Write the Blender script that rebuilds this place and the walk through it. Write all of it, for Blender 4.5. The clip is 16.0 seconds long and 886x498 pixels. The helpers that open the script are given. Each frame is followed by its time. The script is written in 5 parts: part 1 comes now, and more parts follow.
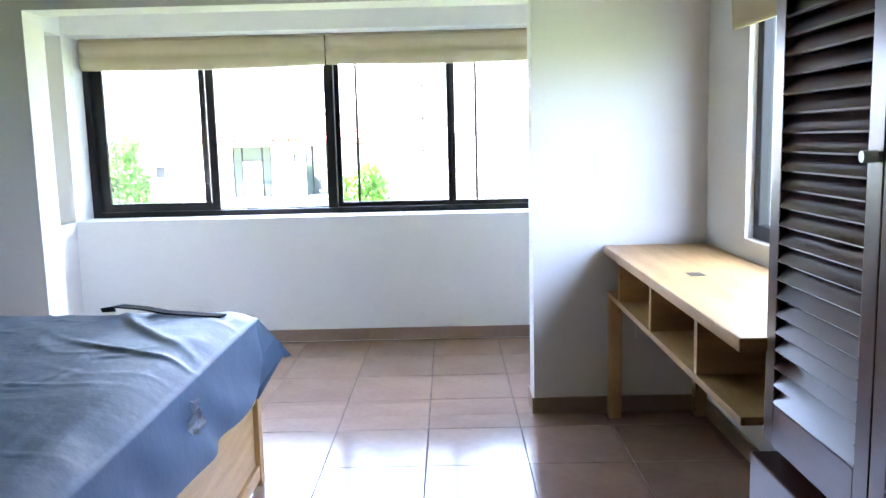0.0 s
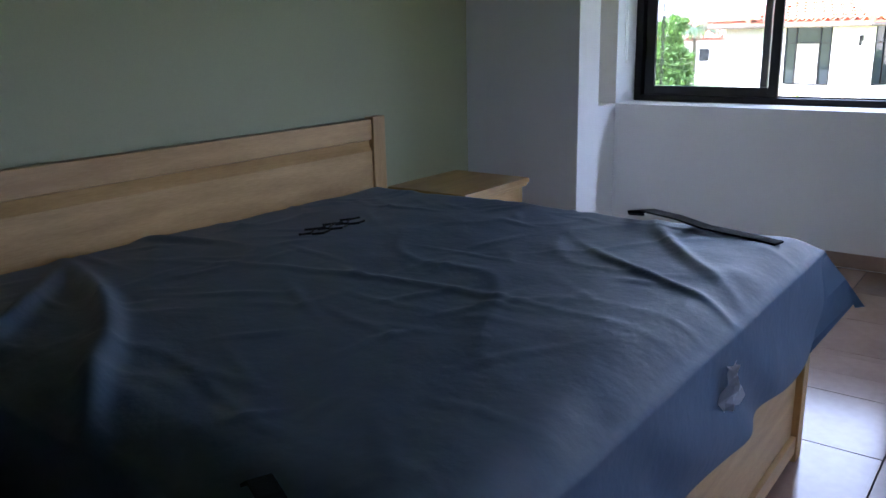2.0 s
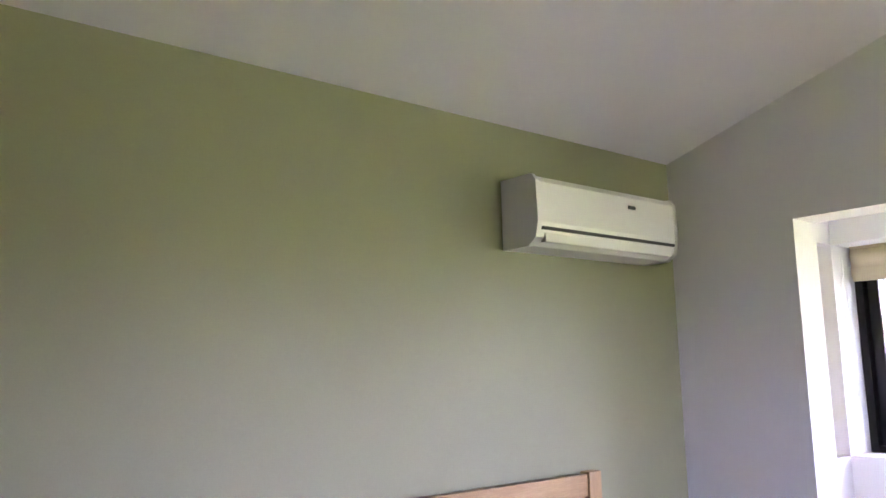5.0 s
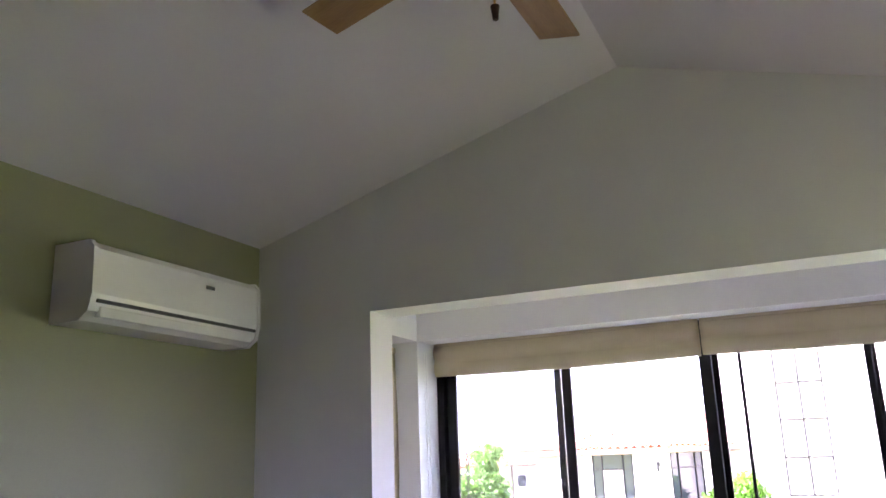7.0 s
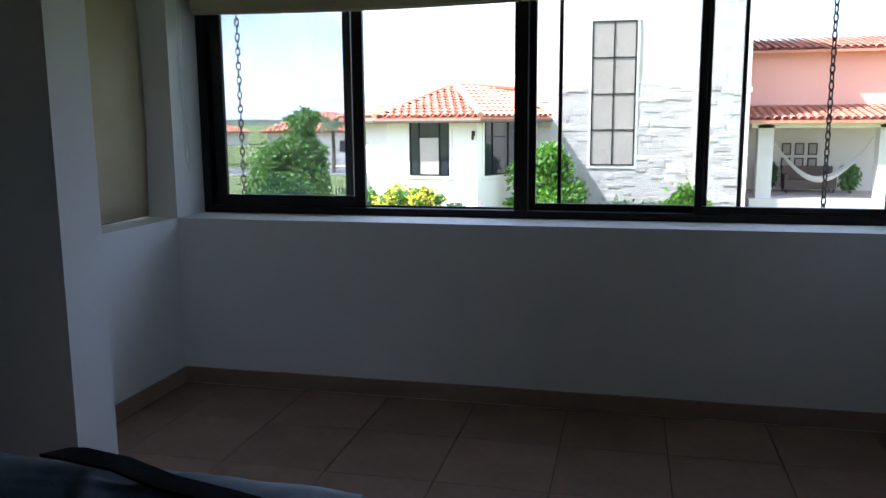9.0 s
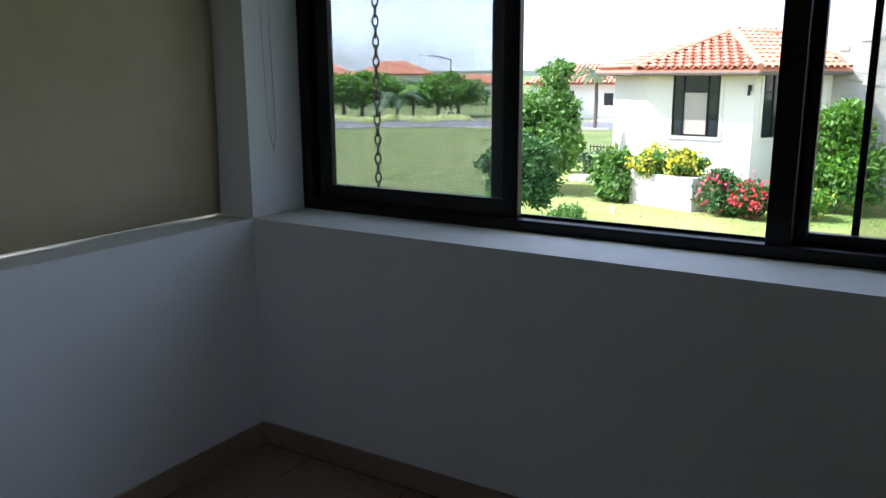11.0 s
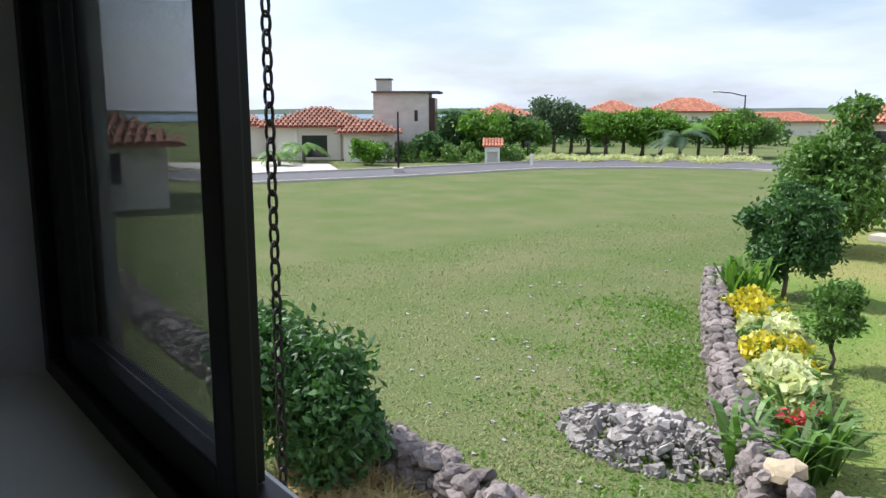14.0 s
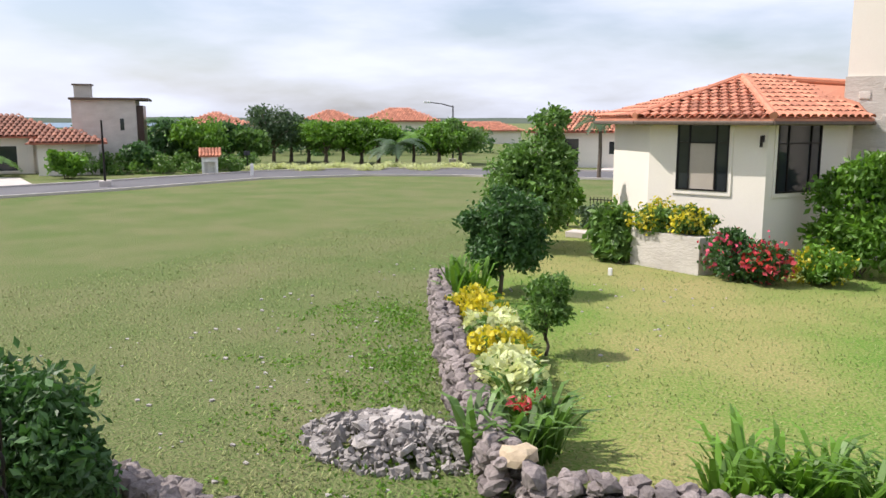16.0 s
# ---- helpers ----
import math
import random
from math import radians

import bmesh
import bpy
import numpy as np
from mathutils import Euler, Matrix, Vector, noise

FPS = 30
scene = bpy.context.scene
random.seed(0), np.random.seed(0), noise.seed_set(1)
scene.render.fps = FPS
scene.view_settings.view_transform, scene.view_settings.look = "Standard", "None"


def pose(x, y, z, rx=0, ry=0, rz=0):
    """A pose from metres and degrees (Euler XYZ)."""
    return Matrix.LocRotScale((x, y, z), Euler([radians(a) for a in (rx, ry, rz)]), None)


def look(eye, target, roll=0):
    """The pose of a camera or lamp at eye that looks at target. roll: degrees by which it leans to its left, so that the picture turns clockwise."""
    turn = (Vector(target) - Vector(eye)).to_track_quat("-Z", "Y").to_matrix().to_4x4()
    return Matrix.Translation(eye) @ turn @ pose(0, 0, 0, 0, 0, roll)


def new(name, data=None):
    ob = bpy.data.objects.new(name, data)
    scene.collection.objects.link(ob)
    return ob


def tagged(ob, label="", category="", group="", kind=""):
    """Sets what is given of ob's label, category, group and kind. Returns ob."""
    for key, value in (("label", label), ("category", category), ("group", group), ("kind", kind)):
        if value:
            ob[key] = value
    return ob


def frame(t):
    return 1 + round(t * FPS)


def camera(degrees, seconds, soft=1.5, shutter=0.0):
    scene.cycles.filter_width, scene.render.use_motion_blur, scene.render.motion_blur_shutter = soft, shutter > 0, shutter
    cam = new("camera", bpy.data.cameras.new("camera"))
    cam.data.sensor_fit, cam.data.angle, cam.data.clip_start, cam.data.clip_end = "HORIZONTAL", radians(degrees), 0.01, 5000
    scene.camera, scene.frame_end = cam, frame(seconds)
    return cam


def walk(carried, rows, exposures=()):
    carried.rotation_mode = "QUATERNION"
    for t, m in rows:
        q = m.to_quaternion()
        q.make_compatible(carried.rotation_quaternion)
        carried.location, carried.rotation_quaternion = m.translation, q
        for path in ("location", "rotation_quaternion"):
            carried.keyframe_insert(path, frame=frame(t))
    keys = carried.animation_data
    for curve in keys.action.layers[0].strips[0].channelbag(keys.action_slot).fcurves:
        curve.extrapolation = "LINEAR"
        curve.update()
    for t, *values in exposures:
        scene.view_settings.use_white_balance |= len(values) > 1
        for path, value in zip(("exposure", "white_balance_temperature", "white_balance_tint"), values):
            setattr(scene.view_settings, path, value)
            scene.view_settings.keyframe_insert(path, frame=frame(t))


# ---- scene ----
cam = camera(58.0, 16.0)
PATH = [
    (0, (0.098, 0.14, 1.402), (0.079, 2.121, 1.132), -1.4),
    (0.5, (0.002, 0.443, 1.412), (-0.3, 2.378, 1.006), -1.8),
    (1, (-0.085, 0.614, 1.407), (-0.684, 2.451, 0.89), -1.7),
    (1.5, (-0.151, 0.772, 1.344), (-1.051, 2.479, 0.816), -1.9),
    (2, (-0.185, 0.781, 1.354), (-1.365, 2.31, 0.836), -1.3),
    (2.5, (-0.232, 0.67, 1.33), (-1.616, 2.024, 0.827), -1.1),
    (3, (-0.309, 0.658, 1.301), (-1.814, 1.873, 0.792), -0.5),
    (3.5, (-0.323, 0.651, 1.314), (-1.896, 1.801, 0.865), -0.1),
    (4, (-0.304, 0.638, 1.324), (-1.919, 1.803, 1.136), -0.7),
    (4.5, (-0.266, 0.632, 1.382), (-1.871, 1.825, 1.423), -0.6),
    (5, (-0.255, 0.723, 1.439), (-1.782, 1.978, 1.744), -1.3),
    (7.5, (-0.136, 1.112, 1.419), (-0.775, 2.948, 1.890), -0.7),
    (8, (-0.135, 1.293, 1.412), (-0.659, 3.218, 1.549), -0.5),
    (8.5, (-0.165, 1.601, 1.386), (-0.623, 3.541, 1.233), -0.2),
    (9, (-0.222, 1.964, 1.386), (-0.67, 3.887, 1.069), -0.4),
    (9.5, (-0.22, 2.389, 1.402), (-0.735, 4.286, 1.033), -0.2),
    (10, (-0.268, 2.791, 1.372), (-0.964, 4.626, 0.985), -0.6),
    (12.3, (-0.52, 4.629, 1.474), (-1.834, 6.08, 1.064), -0.4),
    (12.5, (-0.543, 4.762, 1.473), (-1.883, 6.196, 1.09), -0.6),
    (13, (-0.6, 5.09, 1.5), (-1.999, 6.472, 1.135), 0.1),
    (13.5, (-0.68, 5.49, 1.45), (-2.178, 6.774, 1.123), -0.8),
    (14, (-0.735, 5.68, 1.428), (-2.299, 6.880, 1.088), -0.1),
    (14.5, (-0.75, 5.7, 1.42), (-2.328, 6.883, 1.084), -0.0),
    (15, (-0.785, 5.7, 1.418), (-2.280, 6.986, 1.083), 0.3),
    (15.5, (-0.835, 5.7, 1.418), (-2.141, 7.180, 1.096), 0.6),
    (16, (-0.885, 5.7, 1.42), (-1.951, 7.362, 1.102), 0.1),
]
walk(cam, [(t, look(eye, target, roll)) for t, eye, target, roll in PATH],
     exposures=[(0, 5.85, 5450, 17), (0.5, 5.4, 5450, 18), (1.0, 4.3, 5500, 20), (1.5, 3.7, 5400, 20), (2.0, 4.05, 5400, 20), (3.0, 5.55, 5500, 26), (3.5, 5.85, 5600, 34), (4.0, 6.15, 5850, 40),
                (5.0, 5.95, 5900, 44), (7.3, 4.5, 5650, 42), (8.0, 3.35, 5400, 22), (8.5, 2.8, 5300, 14), (9.0, 2.25, 5400, 13), (10.0, 2.0, 5550, 12),
                (12.3, 1.75, 5750, 9), (13.0, 1.38, 5850, 9), (14.0, 0.8, 6050, 11), (15.0, 0.98, 6200, 12), (16.0, 0.68, 6450, 15)])

# ---- world and sun ----
SUN_AZ, SUN_EL = math.atan2(-0.86, -0.5), radians(52)
world = bpy.data.worlds.new("sky")
scene.world = world
world.use_nodes = True
wn, wl = world.node_tree.nodes, world.node_tree.links
sky = wn.new("ShaderNodeTexSky")
sky.sky_type, sky.sun_disc, sky.sun_elevation, sky.sun_rotation = "NISHITA", False, SUN_EL, SUN_AZ
sky.dust_density = 2.0
wcoord, wmap = wn.new("ShaderNodeTexCoord"), wn.new("ShaderNodeMapping")
wmap.inputs["Scale"].default_value = (2.2, 2.2, 9.0)
cloud, ramp, mixc = wn.new("ShaderNodeTexNoise"), wn.new("ShaderNodeValToRGB"), wn.new("ShaderNodeMix")
cloud.inputs["Scale"].default_value, cloud.inputs["Detail"].default_value = 1.5, 10
ramp.color_ramp.elements[0].position, ramp.color_ramp.elements[1].position = 0.36, 0.64
ramp.color_ramp.elements[0].color, ramp.color_ramp.elements[1].color = (0.2, 0.2, 0.2, 1), (0.97, 0.97, 0.97, 1)
mixc.data_type = "RGBA"
mixc.inputs[7].default_value = (5.9, 6.35, 7.3, 1)
wl.new(wcoord.outputs["Generated"], wmap.inputs[0])
wl.new(wmap.outputs[0], cloud.inputs[0])
wl.new(cloud.outputs[0], ramp.inputs[0])
wl.new(ramp.outputs[0], mixc.inputs[0])
wl.new(sky.outputs[0], mixc.inputs[6])
wl.new(mixc.outputs[2], wn["Background"].inputs[0])
wn["Background"].inputs[1].default_value = 0.1
sun = new("sun", bpy.data.lights.new("sun", "SUN"))
sun.data.energy, sun.data.angle, sun.data.color = 3.4, radians(0.6), (1, 0.95, 0.87)
sun.matrix_world = look((0, 0, 0), (-math.sin(SUN_AZ) * math.cos(SUN_EL), -math.cos(SUN_AZ) * math.cos(SUN_EL), -math.sin(SUN_EL)))


# ---- materials ----
def mat(name, a, b=None, rough=0.6, scale=8.0, fine=60.0, bump=0.15, metal=0.0, stretch=(1, 1, 1), spec=0.5, jitter=0.0, dist=0.01, island=False, grain=0.5):
    """Two colours mixed by a broad and a fine noise, with bump; jitter varies the brightness from object to object."""
    m = bpy.data.materials.new(name)
    m.use_nodes = True
    n, l = m.node_tree.nodes, m.node_tree.links
    p = n["Principled BSDF"]
    b = b or tuple(c * 0.85 for c in a)
    tc, mp = n.new("ShaderNodeTexCoord"), n.new("ShaderNodeMapping")
    mp.inputs["Scale"].default_value = stretch
    l.new(tc.outputs["Object"], mp.inputs[0])
    n1, n2 = n.new("ShaderNodeTexNoise"), n.new("ShaderNodeTexNoise")
    n1.inputs["Scale"].default_value, n2.inputs["Scale"].default_value = scale, fine
    n1.inputs["Detail"].default_value = n2.inputs["Detail"].default_value = 5
    for q in (n1, n2):
        l.new(mp.outputs[0], q.inputs[0])
    add = n.new("ShaderNodeMath")
    add.operation = "MULTIPLY_ADD"
    l.new(n2.outputs[0], add.inputs[0])
    add.inputs[1].default_value = grain
    l.new(n1.outputs[0], add.inputs[2])
    rp = n.new("ShaderNodeMapRange")
    rp.inputs[1].default_value, rp.inputs[2].default_value = 0.25 + 0.5 * grain, 0.75 + 0.5 * grain
    l.new(add.outputs[0], rp.inputs[0])
    mx = n.new("ShaderNodeMix")
    mx.data_type = "RGBA"
    mx.inputs[6].default_value, mx.inputs[7].default_value = (*a, 1), (*b, 1)
    l.new(rp.outputs[0], mx.inputs[0])
    out = mx.outputs[2]
    if jitter:
        oi = n.new("ShaderNodeNewGeometry" if island else "ShaderNodeObjectInfo")
        jr = n.new("ShaderNodeMapRange")
        jr.inputs[3].default_value, jr.inputs[4].default_value = 1 - jitter, 1 + jitter
        l.new(oi.outputs["Random Per Island" if island else "Random"], jr.inputs[0])
        hv = n.new("ShaderNodeHueSaturation")
        l.new(jr.outputs[0], hv.inputs["Value"])
        l.new(out, hv.inputs["Color"])
        out = hv.outputs[0]
    l.new(out, p.inputs["Base Color"])
    p.inputs["Roughness"].default_value, p.inputs["Metallic"].default_value = rough, metal
    p.inputs["Specular IOR Level"].default_value = spec
    if bump:
        bp = n.new("ShaderNodeBump")
        bp.inputs["Strength"].default_value, bp.inputs["Distance"].default_value = bump, dist
        l.new(add.outputs[0], bp.inputs["Height"])
        l.new(bp.outputs[0], p.inputs["Normal"])
    return m


def leafmat(name, a, b):
    m = mat(name, a, b, rough=0.5, scale=1.5, fine=9, bump=0, jitter=0.45, island=True)
    n, l = m.node_tree.nodes, m.node_tree.links
    tr, ms = n.new("ShaderNodeBsdfTranslucent"), n.new("ShaderNodeMixShader")
    tr.inputs[0].default_value = (min(1, a[0] * 1.5), min(1, a[1] * 1.6), a[2], 1)
    ms.inputs[0].default_value = 0.3
    l.new(n["Principled BSDF"].outputs[0], ms.inputs[1])
    l.new(tr.outputs[0], ms.inputs[2])
    l.new(ms.outputs[0], n["Material Output"].inputs[0])
    return m


def glassmat(name, tint, gloss=0.035):
    m = bpy.data.materials.new(name)
    m.use_nodes = True
    n, l = m.node_tree.nodes, m.node_tree.links
    t, g, x = (n.new("ShaderNode" + k) for k in ("BsdfTransparent", "BsdfGlossy", "MixShader"))
    t.inputs[0].default_value, g.inputs[1].default_value = (*tint, 1), 0.02
    x.inputs[0].default_value = gloss
    l.new(t.outputs[0], x.inputs[1])
    l.new(g.outputs[0], x.inputs[2])
    l.new(x.outputs[0], n["Material Output"].inputs[0])
    return m


WHITE = mat("wall_paint", (0.74, 0.73, 0.72), (0.68, 0.67, 0.66), 0.75, 1.2, 180, 0.12, dist=0.003)
CEIL = mat("ceiling_paint", (0.76, 0.74, 0.75), (0.72, 0.70, 0.71), 0.85, 1.0, 150, 0.1, dist=0.003)
GREEN = mat("green_paint", (0.30, 0.305, 0.175), (0.27, 0.275, 0.155), 0.5, 1.0, 160, 0.12, dist=0.003)
TILE = mat("floor_tile", (0.30, 0.20, 0.15), (0.235, 0.15, 0.11), 0.17, 2.5, 25, 0.03, jitter=0.06, dist=0.003)
GROUT = mat("grout", (0.10, 0.075, 0.06), None, 0.9, 10, 90)
BASET = mat("baseboard_tile", (0.30, 0.21, 0.155), (0.24, 0.165, 0.12), 0.35, 3, 30, 0.05)
OAK = mat("light_oak", (0.50, 0.32, 0.13), (0.33, 0.19, 0.065), 0.45, 3, 40, 0.1, stretch=(6, 0.7, 6), dist=0.004)
OAKV = mat("light_oak_upright", (0.50, 0.32, 0.13), (0.33, 0.19, 0.065), 0.45, 3, 40, 0.1, stretch=(6, 6, 0.7), dist=0.004)
OAKX = mat("light_oak_cross", (0.50, 0.32, 0.13), (0.33, 0.19, 0.065), 0.45, 3, 40, 0.1, stretch=(0.7, 6, 6), dist=0.004)
DARKWOOD = mat("dark_wood", (0.075, 0.030, 0.020), (0.045, 0.017, 0.011), 0.28, 4, 50, 0.06, stretch=(5, 0.8, 5), dist=0.004)
CLOTH = mat("blue_cotton", (0.064, 0.100, 0.155), (0.052, 0.083, 0.130), 0.52, 7, 38, 0.4, dist=0.008, grain=0.35)
BLACKCLOTH = mat("black_webbing", (0.008, 0.009, 0.012), None, 0.8, 20, 300, 0.3, spec=0.08)
PAPER = mat("white_tag", (0.75, 0.75, 0.78), (0.6, 0.6, 0.66), 0.7, 15, 80)
ALU = mat("bronze_aluminium", (0.010, 0.008, 0.008), (0.007, 0.006, 0.006), 0.4, 8, 120, 0.04, spec=0.25)
SHADE = mat("tan_blind_cloth", (0.52, 0.45, 0.29), (0.47, 0.40, 0.25), 0.85, 6, 220, 0.25, dist=0.003)
PLASTIC = mat("white_plastic", (0.78, 0.77, 0.74), (0.74, 0.73, 0.70), 0.28, 2, 60, 0.02)
VENT = mat("vent_dark", (0.05, 0.05, 0.055), None, 0.5)
BRASS = mat("brass", (0.75, 0.52, 0.20), (0.6, 0.4, 0.14), 0.28, 20, 90, 0.05, metal=1)
IRON = mat("black_iron", (0.012, 0.012, 0.013), (0.03, 0.022, 0.018), 0.5, 30, 120, 0.1, metal=0.6)
GLASS = glassmat("clear_glass", (0.97, 0.98, 0.98))
GRASS = mat("lawn", (0.105, 0.16, 0.045), (0.19, 0.19, 0.09), 0.95, 0.45, 24.0, 0.9, spec=0.1, dist=0.04, grain=1.7)
GRASS2 = mat("watered_lawn", (0.10, 0.21, 0.03), (0.34, 0.285, 0.125), 0.95, 0.30, 24.0, 0.9, spec=0.1, dist=0.04, grain=0.9)
BLADE = mat("grass_blade", (0.15, 0.23, 0.05), (0.24, 0.24, 0.09), 0.7, 0.5, 9, 0, jitter=0.35, island=True)
DRY = mat("dry_straw", (0.42, 0.33, 0.13), (0.30, 0.21, 0.08), 0.8, 3, 30, 0, jitter=0.3, island=True)
ASPHALT = mat("asphalt", (0.13, 0.125, 0.13), (0.10, 0.10, 0.105), 0.85, 0.4, 40, 0.3)
CONCRETE = mat("pale_concrete", (0.55, 0.50, 0.46), (0.48, 0.43, 0.39), 0.85, 0.5, 20, 0.2)
STONE = mat("field_stone", (0.30, 0.255, 0.235), (0.15, 0.125, 0.12), 0.9, 3.0, 25, 0.6, jitter=0.4, dist=0.03)
RUBBLE = mat("rubble", (0.48, 0.44, 0.41), (0.30, 0.275, 0.255), 0.95, 4.0, 30, 0.6, jitter=0.3, dist=0.03)
LEDGE = mat("ledge_stone", (0.58, 0.54, 0.48), (0.46, 0.42, 0.37), 0.9, 1.1, 9.0, 0.7, jitter=0.14, stretch=(1, 1, 2.2), dist=0.04)
STUCCO = mat("cream_stucco", (0.78, 0.73, 0.64), (0.72, 0.67, 0.58), 0.9, 0.5, 30, 0.2)
PINK = mat("pink_stucco", (0.72, 0.40, 0.30), (0.66, 0.36, 0.27), 0.9, 0.5, 30, 0.2)
CLAY = mat("clay_roof_tile", (0.60, 0.25, 0.15), (0.44, 0.17, 0.10), 0.8, 1.5, 20, 0.25, jitter=0.28, island=True)
CLAYFAR = mat("clay_roof_far", (0.42, 0.155, 0.095), (0.34, 0.12, 0.07), 0.85, 0.8, 6, 0.3)
CLAYOLD = mat("weathered_clay_tile", (0.30, 0.13, 0.082), (0.22, 0.095, 0.06), 0.85, 1.5, 20, 0.25, jitter=0.22, island=True)
BARK = mat("bark", (0.17, 0.13, 0.10), (0.09, 0.07, 0.055), 0.9, 6, 40, 0.6, stretch=(3, 3, 0.6), dist=0.02)
DARKGLASS = mat("dark_window_glass", (0.02, 0.024, 0.028), (0.03, 0.034, 0.036), 0.06, 1, 5, 0)
CURTAIN = mat("beige_curtain", (0.42, 0.37, 0.31), (0.38, 0.33, 0.27), 0.6, 2, 30, 0.1)
WATER = mat("sea_water", (0.10, 0.17, 0.24), (0.12, 0.20, 0.27), 0.35, 0.01, 0.2, 0.1)
HILL = mat("far_hill", (0.06, 0.085, 0.06), (0.08, 0.10, 0.07), 1.0, 0.02, 0.2, 0)
L_TREE = leafmat("tree_leaf", (0.095, 0.19, 0.035), (0.13, 0.23, 0.05))
L_LIME = leafmat("lime_leaf", (0.13, 0.26, 0.025), (0.08, 0.18, 0.02))
L_DARK = leafmat("dark_leaf", (0.045, 0.115, 0.03), (0.07, 0.145, 0.04))
L_GREY = leafmat("grey_leaf", (0.07, 0.12, 0.055), (0.05, 0.09, 0.04))
L_YEL = leafmat("yellow_leaf", (0.62, 0.50, 0.03), (0.35, 0.36, 0.04))
L_WHT = leafmat("cream_leaf", (0.66, 0.68, 0.42), (0.40, 0.48, 0.20))
L_RED = leafmat("red_flower", (0.55, 0.05, 0.05), (0.40, 0.06, 0.08))
L_PNK = leafmat("pink_flower", (0.62, 0.06, 0.13), (0.45, 0.05, 0.10))


# ---- mesh helpers ----
def link(name, bm, material, parent=None, smooth=False):
    me = bpy.data.meshes.new(name)
    bm.to_mesh(me)
    bm.free()
    if material:
        me.materials.append(material)
    if smooth:
        me.shade_smooth()
    ob = new(name, me)
    ob.parent = parent
    return ob


def part(name, bm, material, parent, label="", smooth=False):
    return tagged(link(name, bm, material, parent, smooth), label)


def thing(name, at, label, category, group="", kind="", turn=0.0):
    ob = new(name)
    ob.matrix_basis = pose(*at, 0, 0, turn)
    return tagged(ob, label, category, group, kind)


def box(x0, x1, y0, y1, z0, z1, bevel=0.0, bm=None):
    """A box between the given bounds, with bevelled edges, added to bm or to a new bmesh."""
    b = bmesh.new()
    bmesh.ops.create_cube(b, size=1)
    for v in b.verts:
        v.co = Vector(((x0, x1)[v.co.x > 0], (y0, y1)[v.co.y > 0], (z0, z1)[v.co.z > 0]))
    if bevel:
        bmesh.ops.bevel(b, geom=list(b.edges), offset=bevel, segments=2, affect="EDGES", profile=0.6)
    if bm is None:
        return b
    me = bpy.data.meshes.new("join")
    b.to_mesh(me)
    b.free()
    bm.from_mesh(me)
    bpy.data.meshes.remove(me)
    return bm


def boxes(rows, bevel=0.0):
    bm = bmesh.new()
    for r in rows:
        box(*r, bevel=bevel, bm=bm)
    return bm


def prism(points, lo, hi, axis="y"):
    """A polygon pushed along an axis. points: pairs in the plane of the other two axes."""
    bm = bmesh.new()
    put = {"y": lambda p, k: (p[0], k, p[1]), "z": lambda p, k: (p[0], p[1], k), "x": lambda p, k: (k, p[0], p[1])}[axis]
    a, b = [bm.verts.new(put(p, lo)) for p in points], [bm.verts.new(put(p, hi)) for p in points]
    bm.faces.new(a)
    bm.faces.new(b)
    for i in range(len(points)):
        j = (i + 1) % len(points)
        bm.faces.new((a[i], a[j], b[j], b[i]))
    bmesh.ops.recalc_face_normals(bm, faces=bm.faces[:])
    return bm


def tube(path, radius, sides=8, taper=1.0, bm=None):
    """A round rod along a list of points."""
    bm = bm or bmesh.new()
    rings = []
    for i, p in enumerate(path):
        p = Vector(p)
        d = (Vector(path[min(i + 1, len(path) - 1)]) - Vector(path[max(i - 1, 0)])).normalized()
        u = d.cross((0.3, 0.9, 0.2)).normalized()
        w = d.cross(u)
        r = radius * (1 + (taper - 1) * i / max(1, len(path) - 1))
        rings.append([bm.verts.new(p + (u * math.cos(a) + w * math.sin(a)) * r) for a in (2 * math.pi * k / sides for k in range(sides))])
    for a, b in zip(rings, rings[1:]):
        for k in range(sides):
            bm.faces.new((a[k], a[(k + 1) % sides], b[(k + 1) % sides], b[k]))
    bm.faces.new(rings[0])
    bm.faces.new(rings[-1])
    bmesh.ops.recalc_face_normals(bm, faces=bm.faces[:])
    return bm


def from_arrays(name, verts, faces, material, parent=None):
    me = bpy.data.meshes.new(name)
    me.from_pydata(verts.tolist(), [], faces.tolist())
    me.materials.append(material)
    ob = new(name, me)
    ob.parent = parent
    return ob


